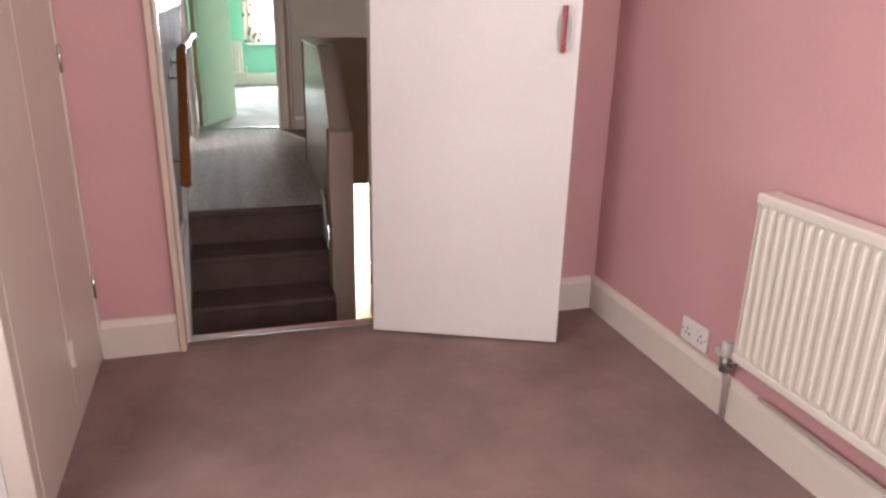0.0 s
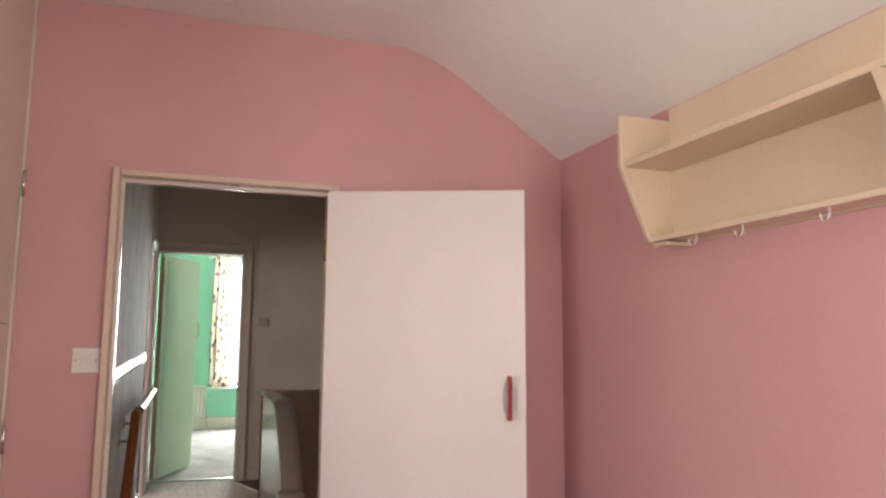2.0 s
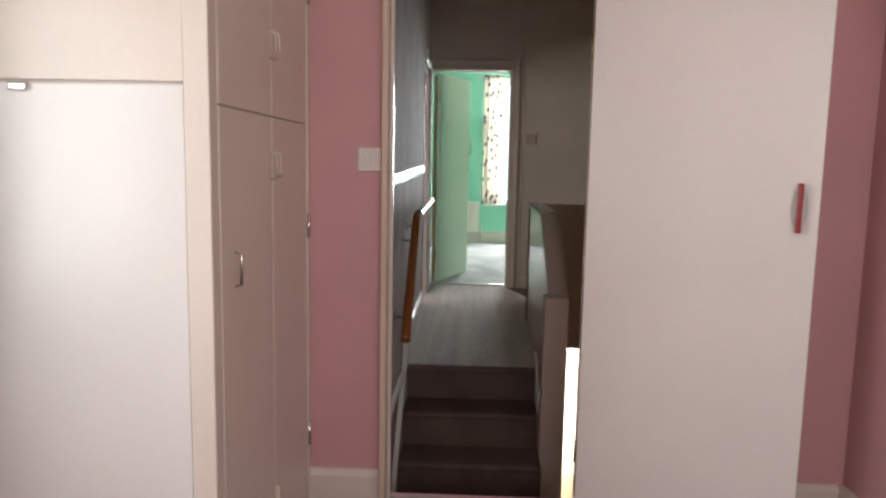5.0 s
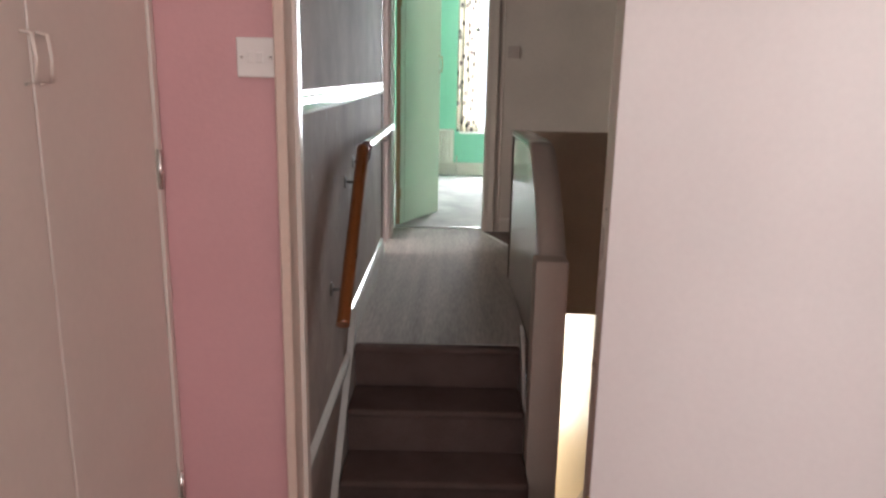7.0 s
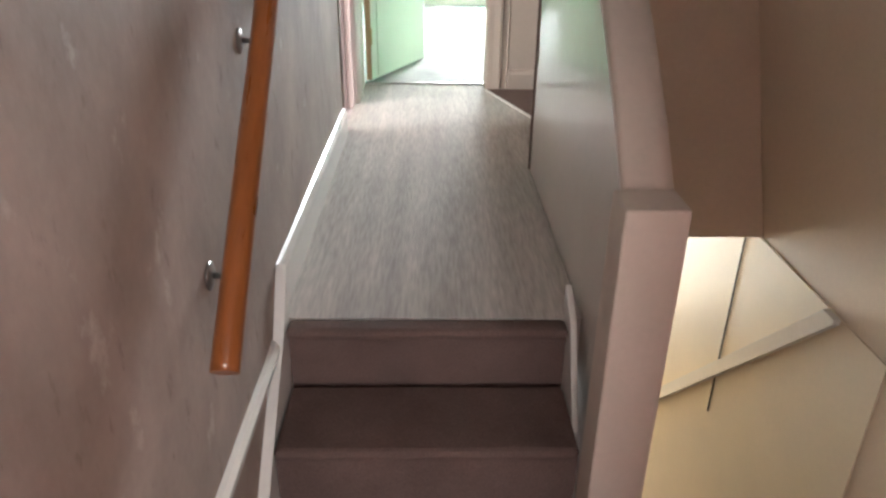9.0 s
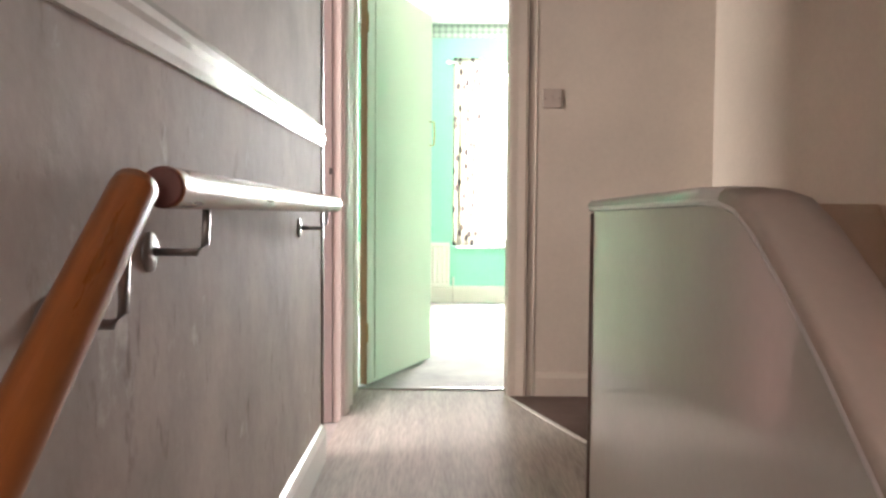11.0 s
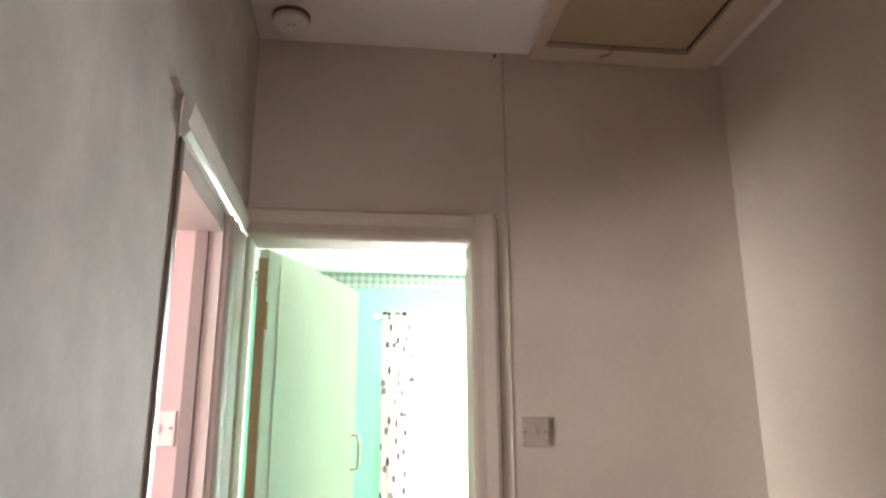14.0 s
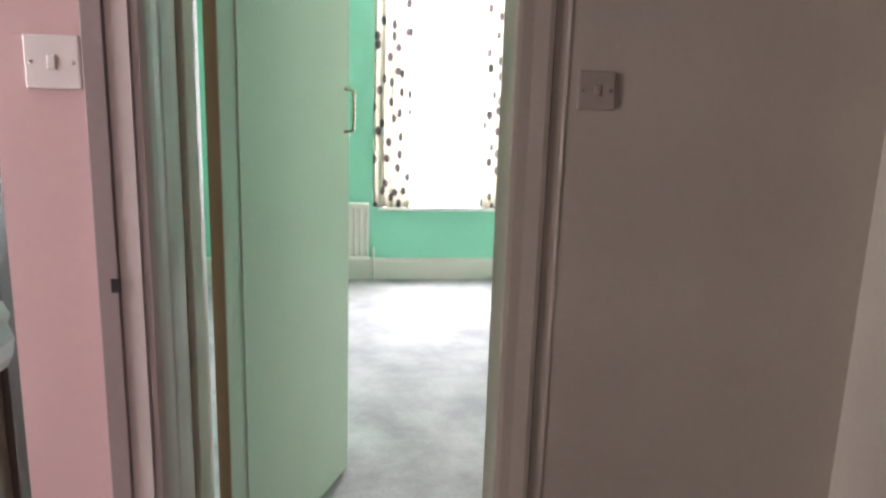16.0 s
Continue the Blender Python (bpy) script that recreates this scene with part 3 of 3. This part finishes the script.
structure("bedroom_step", box(CX, 0.86, 0.121, 0.38, HZ, HZ + RZ, bevel=0.012), STAIRC, "dark brown carpeted step below the bedroom door", "step")


def landing_z(y):
    """The landing floor rises gently towards the green room."""
    return LZ + 0.025 * max(0.0, y - 1.362) / (YE - 1.362)


lf = boxes((CX, 0.756, 1.362, YE + 0.12, 0.04, LZ), (0.756, WX, 2.49, YE, 0.04, LZ))
for v in lf.verts:
    if v.co.z > 0.1:
        v.co.z = landing_z(v.co.y)
structure("floor_landing", lf, LANDC, "worn grey-beige landing carpet", "carpet")
structure("trim_green_threshold", box(-0.03, 0.66, YE + 0.09, YE + 0.122, 0.19, 0.216, bevel=0.004), DULL, "worn metal threshold strip at the green room", "threshold")
structure("wall_corridor_upper", boxes((CX - 0.12, CX, 0.12, 2.955, 1.32, 3.0), (CX - 0.12, CX, 2.955, YE, 2.2, 3.0)), UPPER, "smooth grey-white painted upper corridor wall", "wall")
structure("wall_corridor_lower", boxes((CX - 0.12, CX, 0.12, 2.955, -0.7, 1.25)), LOWER, "scuffed grey-brown gloss painted lower wall", "wall")
structure("wall_corridor_band", box(CX - 0.12, CX, 0.12, 2.955, 1.25, 1.32), UPPER, "painted wall behind the dado rail", "wall")
structure("wall_landing_side", box(CX - 0.12, CX - 0.001, 3.70, YE, LZ - 0.1, 2.2), LAND, "beige painted wall by the side door", "wall")
DADO = [(0, 0), (0.008, 0.0), (0.014, 0.012), (0.017, 0.03), (0.012, 0.045), (0.015, 0.055), (0.009, 0.068), (0, 0.07)]
dado = prism([(CX + p[0], p[1]) for p in DADO], "y", 0.131, 2.954)
for v in dado.verts:
    v.co.z += 1.205 + 0.045 * min(1, max(0, (v.co.y - 0.1) / 2.0))
structure("trim_dado_rail", dado, GLOSS, "white gloss moulded dado rail", "dado rail")
structure("baseboard_landing", sweep_y([(0, 0), (0.018, 0), (0.018, 0.11), (0.01, 0.135), (0, 0.14)], 1.40, 2.953, CX, LZ, 1), GLOSS, "white gloss landing skirting board", "skirting")
structure("trim_stair_moulding", sweep_y([(0, 0), (0.02, 0), (0.022, 0.02), (0.012, 0.03), (0, 0.032)], 0.131, 1.29, CX, 0.13, 1), GLOSS, "white gloss moulding along the stair wall", "moulding")
structure("trim_stair_string", prism([(0.42, -0.56), (0.80, -0.56), (1.30, -0.02), (1.398, LZ), (1.398, LZ + 0.14), (1.29, LZ - 0.01)], "x", CX + 0.001, CX + 0.028), GLOSS,
          "white gloss stair string board on the wall side", "stair string")
structure("trim_stair_string_well", prism([(1.06, -0.56), (1.34, -0.20), (1.398, LZ), (1.398, LZ + 0.08), (1.30, LZ + 0.02), (1.06, -0.2)], "x", 0.713, 0.729), GLOSS,
          "white gloss stair string board on the well side", "stair string")

# solid balustrade
bal = thing("balustrade", "solid white gloss balustrade panel with a swept-down cap", "balustrade", kind="structure")
CAP = [(2.49, 1.035), (1.70, 1.035), (1.62, 1.03), (1.56, 1.018), (1.50, 0.985), (1.42, 0.926), (1.325, 0.846), (1.22, 0.748), (1.14, 0.66), (1.06, 0.575)]
part("panel", prism([(2.49, HL + 0.3), *CAP, (1.06, HL)], "x", 0.757, 0.80), PANEL, bal)
bmc = bmesh.new()
ring = []
for i, (y, z) in enumerate(CAP):
    a, b = CAP[max(i - 1, 0)], CAP[min(i + 1, len(CAP) - 1)]
    d = Vector((0, b[0] - a[0], b[1] - a[1])).normalized()
    n = Vector((0, d.z, -d.y))
    if n.z < 0:
        n = -n
    base = Vector((0, y + (0.012 if i == 0 else 0), z))
    row = []
    for x, h in ((0.749, 0.001), (0.744, 0.010), (0.746, 0.022), (0.754, 0.030), (0.81, 0.032), (0.846, 0.028), (0.852, 0.016), (0.848, 0.001)):
        row.append(bmc.verts.new(base + Vector((x, 0, 0)) + n * h))
    ring.append(row)


def capping(rows):
    """Skin over rows of a copied outline."""
    b = bmesh.new()
    rr = [[b.verts.new(v.co) for v in row] for row in rows]
    for r0, r1 in zip(rr, rr[1:]):
        for k in range(8):
            b.faces.new((r0[k], r0[(k + 1) % 8], r1[(k + 1) % 8], r1[k])).smooth = True
    b.faces.new(rr[0])
    b.faces.new(rr[-1][::-1])
    bmesh.ops.recalc_face_normals(b, faces=b.faces)
    return b


part("cap", capping(ring[:3]), GLOSS, bal, "rounded white gloss capping")
part("swept_cap", capping(ring[2:]), LAND, bal, "beige painted swept capping")
bmc.free()
part("cap_edge", tube([(0.748, y + 0.002, z + 0.008) for y, z in CAP], 0.0055, 8), WPLASTIC, bal, "thin white gloss edge bead")
part("end_bead", tube([(0.756, 2.497, LZ + 0.002), (0.756, 2.497, 1.03)], 0.006, 8), BROWN, bal, "thin dark wooden edge bead")
part("post", box(0.713, 0.838, 0.95, 1.059, HL, 0.665, bevel=0.006), LAND, bal, "boxed beige painted end post")
structure("wall_stair_spine", box(0.735, 0.79, 1.06, YE + 0.2, -3.0, HL + 0.29), YELLOW, "cream wall under the landing", "wall")
structure("wall_stair_bulkhead", prism([(1.95, 0.14), (2.45, 1.06), (2.489, 1.06), (2.489, 0.14)], "x", 0.791, SXR), KHAKI, "sloping ochre-beige boxed bulkhead over the stairs", "bulkhead")
structure("wall_landing_east", boxes((WX, WX + 0.12, 0.12, YE + 0.12, 1.06, 3.0), (WX, WX + 0.12, 2.49, YE + 0.12, LZ - 0.1, 1.06)),
          LAND, "beige painted landing side wall", "wall")
structure("wall_stair_east", box(SXR, WX + 0.12, 0.12, 2.489, -3.0, 1.058), KHAKI, "ochre-beige painted stairwell wall", "wall")
structure("wall_stair_lower", box(SXR - 0.004, WX + 0.12, 1.2, 6.0, -3.0, 0.135), YELLOW, "pale cream stair wall with a sloping dado", "wall")
structure("trim_stair_dado", prism([(1.42, 0.135), (1.48, 0.135), (4.2, -2.63), (4.2, -2.70), (1.42, 0.12)], "x", SXR - 0.026, SXR - 0.005), GLOSS, "white sloping dado rail down the stairs", "dado rail")
structure("trim_wall_joint", box(SXR - 0.008, SXR - 0.005, 2.06, 2.066, -0.7, 0.13), SHADOWGAP, "dark cable line on the stair wall", "cable")
solid("wall_hook", tube([(SXR - 0.005, 3.1, -1.22), (SXR - 0.03, 3.1, -1.23), (SXR - 0.045, 3.1, -1.26), (SXR - 0.04, 3.1, -1.29), (SXR - 0.025, 3.1, -1.28)], 0.006, 8), BRASS, "small brass hook on the stair wall", "hook")
down = thing("stair_flight_down", "dark brown carpeted flight of stairs going down", "stairs", kind="structure")
for i in range(9):
    y = 1.081 + 0.235 * i
    z = HL - 0.235 * (i + 1)
    part("step", box(0.791, SXR - 0.005, y, y + 0.25, z - 0.24, z, bevel=0.01), STAIRC, down)
# Unseen lower hall, made up to close the well and hold the lamp.
structure("floor_hall", box(-0.2, WX + 0.2, 3.0, 6.0, -3.05, -2.85), STAIRC, "unseen dark carpeted lower hall floor", "floor")
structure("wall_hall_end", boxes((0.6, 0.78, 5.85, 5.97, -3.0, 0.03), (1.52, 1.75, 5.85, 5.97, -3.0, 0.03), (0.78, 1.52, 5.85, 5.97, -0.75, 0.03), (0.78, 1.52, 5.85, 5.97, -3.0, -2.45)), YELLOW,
          "unseen cream hall end wall, open for the added lamp", "wall")
structure("wall_hall_west", box(0.68, 0.789, 4.02, 5.85, -3.0, 0.03), YELLOW, "unseen cream hall side wall", "wall")
structure("wall_below_bedroom", box(CX, SXR, 0.06, 0.119, -3.0, -0.7), YELLOW, "cream wall below the half landing", "wall")
structure("ceiling_landing", box(CX - 0.1, WX + 0.1, 0.12, YE, LC, LC + 0.1), CEIL, "off-white painted landing ceiling", "ceiling")

# end wall of the landing
structure("wall_landing_end", boxes((0.70, 2.8, YE, YE + 0.12, -0.1, 3.0), (CX - 0.05, 0.70, YE, YE + 0.12, 2.19, 3.0)), LAND, "beige painted landing end wall", "wall")
gfr = thing("door_frame", "beige painted door frame and architrave at the green room", "door frame", kind="structure")
part("jamb", box(CX - 0.05, -0.035, YE - 0.018, YE + 0.13, LZ + 0.001, 2.19, bevel=0.004), LAND, gfr)
part("jamb", box(0.662, 0.70, YE - 0.006, YE + 0.13, LZ + 0.001, 2.19, bevel=0.004), LAND, gfr)
part("head", box(-0.034, 0.661, YE - 0.006, YE + 0.13, 2.152, 2.19, bevel=0.003), LAND, gfr)
part("architrave", prism([(0.664, YE - 0.0065), (0.664, YE - 0.012), (0.675, YE - 0.014), (0.70, YE - 0.012), (0.735, YE - 0.015), (0.748, YE - 0.011), (0.748, YE - 0.0065)], "z", LZ + 0.002, 2.25), LAND, gfr)
part("architrave_head", prism([(YE - 0.0065, 2.155), (YE - 0.014, 2.155), (YE - 0.02, 2.165), (YE - 0.012, 2.20), (YE - 0.02, 2.24), (YE - 0.014, 2.25), (YE - 0.0065, 2.25)], "x", CX, 0.6635), LAND, gfr)
part("gap", box(0.7482, 0.7515, YE - 0.004, YE - 0.001, LZ + 0.02, 2.24), SHADOWGAP, gfr, "dark crack beside the architrave")
structure("trim_wall_ridge", tube([(0.785, YE + 0.0005, LZ), (0.785, YE + 0.0005, LC)], 0.005, 8), LAND, "painted-over cable on the landing end wall", "cable")
structure("baseboard_landing_end", prism([(YE - p[0], LZ + p[1]) for p in ((0, 0), (0.018, 0), (0.018, 0.11), (0.01, 0.13), (0, 0.135))], "x", 0.792, WX), LAND, "beige skirting board", "skirting")
strip = structure("trim_carpet_strip", box(-0.36, 0.36, -0.012, 0.012, 0.0, 0.006, bevel=0.002), GLOSS, "pale metal carpet strip across the landing", "carpet strip")
strip.matrix_world = Matrix.Translation((0.775, 3.47, landing_z(3.47) - 0.001)) @ Matrix.Rotation(math.atan2(-0.68, 0.23), 4, "Z")
# Darker brown piece over the landing floor, right of the strip.
tagged(solid("landing_side_floor", prism([(0.672, 3.79), (0.905, 3.10), (1.58, 3.10), (1.58, 3.79)], "z", LZ + 0.01, landing_z(YE) + 0.002), STAIRC, "darker brown floor area at the landing side", "carpet"))
grub = plate_switch("light_switch", "grubby beige light switch on the landing end wall", 0.086, 0.086, pose(0.853, YE - 0.001, 1.56), material=GRUBBY)

ga = pose(0.010, YE + 0.112, GZ + 0.012, 0, 0, 66.4)
green_door = door_leaf("door_2", "pale green painted flush door, half open", 0.738, 0.036, 1.923, GDOOR, ga)
part("edge_strip", box(-0.0025, -0.0002, 0.001, 0.035, 0.004, 1.893), TAN, green_door, "bare tan hinge edge")
part("hinge_bead", box(0.07, 0.082, -0.005, -0.0005, 0.02, 1.88, bevel=0.002), GDOOR, green_door)
part("handle", tube([(0.70, -0.001, 1.197), (0.70, -0.03, 1.202), (0.70, -0.034, 1.26), (0.70, -0.03, 1.327), (0.70, -0.001, 1.332)], 0.005, 10), BRASS, green_door, "small brass pull handle")
for z in (0.25, 1.7):
    part("hinge", tube([(-0.004, -0.003, z - 0.045), (-0.004, -0.003, z + 0.045)], 0.006, 8), BRASS, green_door)

# handrail
rail = thing("handrail", "round orange-brown varnished wooden handrail on metal brackets", "handrail")
part("sloping_rail", tube([(0.022, 0.70, 0.485), (0.022, 0.71, 0.495), (0.022, 1.32, 1.035), (0.022, 1.33, 1.042)], 0.024, 20), WOOD, rail)
part("level_rail", tube([(0.03, 1.385, 1.045), (0.03, 1.39, 1.045), (0.03, 2.69, 1.055), (0.03, 2.70, 1.055)], 0.024, 20), WOOD, rail)
part("end_cap", lathe([(0.0235, 0.0), (0.0235, -0.003), (0.02, -0.005)], (0.03, 1.385, 1.045), "y", 20), ENDWOOD, rail, "dark end grain")


def bracket(y, z, low):
    b = part("bracket", tube([(CX + 0.006, y, low), (0.015, y, low), (0.026, y, low + 0.012), (0.028, y, z - 0.022)], 0.0055, 10), DULL, rail)
    part("rose", lathe([(0.027, 0.001), (0.027, 0.003), (0.02, 0.006), (0.01, 0.008)], (CX, y, low), "x", 20), DULL, b)


bracket(1.54, 1.047, 0.965)
bracket(2.57, 1.054, 0.985)
bracket(0.90, 0.655, 0.555)
bracket(1.29, 1.005, 0.905)

# side door opening
sd = thing("door_frame", "off-white moulded door frame at the side room", "door frame", kind="structure")
ARC = [(0, 0), (0.012, 0.0), (0.02, 0.012), (0.014, 0.03), (0.02, 0.05), (0.024, 0.07), (0.016, 0.085), (0, 0.088)]
# Near edge in dark brown, with the wall return's shade in its colour.
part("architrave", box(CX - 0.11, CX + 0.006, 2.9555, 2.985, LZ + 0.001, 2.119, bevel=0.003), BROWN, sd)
part("architrave", prism([(CX + 0.001 + p[0], 3.47 + p[1]) for p in ARC], "z", LZ + 0.001, 2.119), FRAMEP, sd)
part("architrave", prism([(CX + 0.001 + p[0], 3.561 + 1.5 * p[1]) for p in ARC], "z", LZ + 0.001, 2.119), FRAMEP, sd)
part("architrave_head", prism([(CX + 0.001 + p[0], 2.12 + p[1]) for p in ARC], "y", 2.956, 3.72), GLOSS, sd)
part("lining", boxes((CX - 0.035, CX, 3.46, 3.70, LZ + 0.001, 2.119), (CX - 0.13, CX - 0.003, 2.985, 3.46, 2.07, 2.13)), FRAMEP, sd)
part("door_stop", box(CX - 0.07, CX - 0.036, 3.452, 3.70, LZ + 0.001, 2.069, bevel=0.002), GREYST, sd, "grey-brown door stop strip")
part("strike_plate", box(CX - 0.048, CX - 0.034, 3.4505, 3.4525, 1.19, 1.215), DARKM, sd)
structure("wall_side_room", box(-3.0, CX - 0.071, 3.50, 3.62, 0.0, 2.9), PINK2, "pale pink wall seen through the side doorway", "wall")
# Out of view; opened up here to let the side lamp in.
structure("wall_side_room_west", boxes((-3.1, -3.0, 0.3, 1.6, 0.0, 2.9), (-3.1, -3.0, 2.8, 3.6, 0.0, 2.9), (-3.1, -3.0, 1.6, 2.8, 0.0, 1.1), (-3.1, -3.0, 1.6, 2.8, 2.3, 2.9)), PINK2, "unseen pale pink side room wall with an added opening", "wall")
structure("wall_side_room_south", box(-3.0, CX - 0.12, 0.3, 0.4, 0.0, 2.9), PINK2, "pale pink wall of the side room", "wall")
structure("floor_side_room", boxes((-3.1, CX - 0.121, 0.3, 3.499, 0.02, LZ - 0.002), (CX - 0.121, CX - 0.0005, 2.986, 3.459, 0.02, LZ - 0.002)), GREYC, "grey carpet of the side room", "carpet")
structure("ceiling_side_room", box(-3.1, CX - 0.12, 0.3, 3.62, 2.80, 2.9), CEIL, "white ceiling of the side room", "ceiling")
plate_switch("light_switch", "white plastic light switch on the pale pink wall", 0.086, 0.086, pose(-0.178, 3.499, 1.568))

# ceiling fittings
sm = thing("smoke_alarm", "round off-white smoke alarm on the landing ceiling", "smoke alarm")
# The gap's shade above the cover is put into the base colour.
part("base", lathe([(0.060, 0.0), (0.060, -0.011)], (0.068, 3.66, LC - 0.001)), BROWN, sm, "mounting base coloured dark as the shaded gap")
part("cover", lathe([(0.056, -0.012), (0.057, -0.03), (0.05, -0.038), (0.02, -0.041)], (0.068, 3.66, LC - 0.001)), CEIL, sm)
for dx in (-0.008, 0.012):
    part("vent_hole", lathe([(0.003, -0.0395), (0.003, -0.043)], (0.068 + dx, 3.645, LC - 0.001), sides=8), SHADOWGAP, sm)
ht = thing("loft_hatch", "ochre hardboard loft hatch in a peach painted frame", "loft hatch", kind="structure")
part("frame", boxes((0.88, 0.915, 3.107, YE - 0.003, LC - 0.022, LC - 0.001), (1.425, 1.54, 3.107, YE - 0.003, LC - 0.022, LC - 0.001), (0.915, 1.425, 3.107, 3.15, LC - 0.022, LC - 0.001),
     (0.915, 1.425, 3.715, YE - 0.003, LC - 0.022, LC - 0.001)), HATCHF, ht)
part("gap", box(0.915, 1.425, 3.15, 3.715, LC - 0.006, LC - 0.001), SHADOWGAP, ht, "dark gap round the hatch")
part("panel", box(0.917, 1.408, 3.152, 3.697, LC - 0.014, LC - 0.0065, bevel=0.002), HATCH, ht)
part("latch", tube([(1.15, 3.70, LC - 0.018), (1.15, 3.73, LC - 0.026), (1.12, 3.755, LC - 0.028)], 0.004, 8), BRASS, ht)

# ---- green room ----
structure("floor_green_room", box(-1.6, 2.8, YE + 0.121, GY + 0.1, 0.04, GZ), GREYC, "dirty pale grey carpet of the green room", "carpet")
WNX0, WNX1, WNZ0, WNZ1 = 0.57, 1.50, 0.765, 2.46
structure("wall_green_window", boxes((-1.6, WNX0, GY, GY + 0.14, 0.0, 3.0), (WNX1, 2.8, GY, GY + 0.14, 0.0, 3.0), (WNX0, WNX1, GY, GY + 0.14, 0.0, WNZ0), (WNX0, WNX1, GY, GY + 0.14, WNZ1, 3.0)),
          GREEN, "mint green painted window wall", "wall")
structure("wall_green_west", box(-1.7, -1.6, YE, GY, 0.0, 3.0), GREEN, "mint green side wall", "wall")
structure("wall_green_east", box(2.8, 2.9, YE, GY, 0.0, 3.0), GREEN, "mint green side wall", "wall")
structure("wall_green_door", boxes((-1.6, CX - 0.051, YE + 0.0, YE + 0.12, 0.0, 3.0)), GREEN, "mint green wall beside the door", "wall")
structure("ceiling_green_room", box(-1.6, 2.8, YE + 0.121, GY, GC, GC + 0.1), CEIL, "white ceiling of the green room", "ceiling")
structure("trim_wallpaper_border", box(-1.59, 2.79, GY - 0.004, GY - 0.001, GC - 0.135, GC - 0.002), BORDER, "grey lattice wallpaper border under the ceiling", "border")
structure("baseboard_green", prism([(GY - p[0], GZ + p[1]) for p in ((0, 0), (0.022, 0), (0.022, 0.13), (0.012, 0.155), (0, 0.16))], "x", -1.59, 2.79), CREAM, "tall cream skirting board", "skirting")
gw = thing("window_2", "bright white framed window of the green room", "window", kind="structure")
part("window_frame", boxes((WNX0, WNX0 + 0.05, GY + 0.05, GY + 0.1, WNZ0, WNZ1), (WNX1 - 0.05, WNX1, GY + 0.05, GY + 0.1, WNZ0, WNZ1), (WNX0 + 0.05, WNX1 - 0.05, GY + 0.05, GY + 0.1, WNZ1 - 0.05, WNZ1),
     (WNX0 + 0.05, WNX1 - 0.05, GY + 0.05, GY + 0.1, WNZ0, WNZ0 + 0.06)), GLOSS, gw)
part("window_sill", box(WNX0 - 0.04, WNX1 + 0.04, GY - 0.05, GY + 0.05, WNZ0 - 0.03, WNZ0 - 0.001, bevel=0.005), GLOSS, gw)
radiator("radiator", "cream ribbed panel radiator in the green room", 0.9, 0.42, 0.09, 0.045, pose(-0.44, GY - 0.001, 0.37))
solid("pipe", tube([(0.50, GY - 0.045, 0.46), (0.50, GY - 0.045, GZ)], 0.008, 10), CREAM, "cream painted radiator pipe", "pipe")


def curtain(x0, x1, z0, z1, folds, label):
    t = thing("curtain", label, "curtain", group="green room curtains")
    b = bmesh.new()
    nx, nz = folds * 8, 10
    g = [[b.verts.new((x0 + (x1 - x0) * i / nx, GY - 0.075 + 0.03 * math.sin(i * math.tau / 8) * (0.7 + 0.3 * math.sin(j * 0.5)), z0 + (z1 - z0) * j / nz)) for i in range(nx + 1)] for j in range(nz + 1)]
    for j in range(nz):
        for i in range(nx):
            b.faces.new((g[j][i], g[j][i + 1], g[j + 1][i + 1], g[j + 1][i])).smooth = True
    bmesh.ops.solidify(b, geom=list(b.faces), thickness=0.003)
    part("drape", b, CURT, t)
    return t


curtain(0.49, 0.76, 0.765, 2.54, 4, "cream curtain printed with grey-brown leaves beside the window")
curtain(1.28, 1.60, 0.765, 2.54, 4, "cream curtain printed with grey-brown leaves at the window's far side")
pole = thing("curtain_pole", "white curtain pole over the window", "curtain pole")
part("pole", tube([(0.45, GY - 0.075, 2.50), (1.64, GY - 0.075, 2.50)], 0.011, 12), WPLASTIC, pole)
for x in (0.44, 1.65):
    part("finial", lathe([(0.008, -0.02), (0.02, -0.008), (0.022, 0.004), (0.012, 0.018), (0.004, 0.022)], (x, GY - 0.075, 2.50), "x", 16), WPLASTIC, pole)
for x in (0.47, 1.62):
    part("bracket", tube([(x, GY - 0.001, 2.50), (x, GY - 0.075, 2.50)], 0.006, 8), WPLASTIC, pole)


def glow_material():
    m, n, l, b = nodes_of("bright_overcast_sky")
    b.inputs["Base Color"].default_value = (0, 0, 0, 1)
    b.inputs["Emission Color"].default_value = (0.93, 0.97, 1, 1)
    b.inputs["Emission Strength"].default_value = 3.0
    return m


solid("picture_nail", tube([(0.755, YE - 0.012, 2.835), (0.755, YE + 0.001, 2.835)], 0.004, 8), SHADOWGAP, "small dark nail at the top of the landing wall", "nail")
structure("backdrop_sky", box(-3.0, 5.0, 8.6, 8.65, -3.0, 6.0), glow_material(), "bright white overcast sky outside the window", "sky")
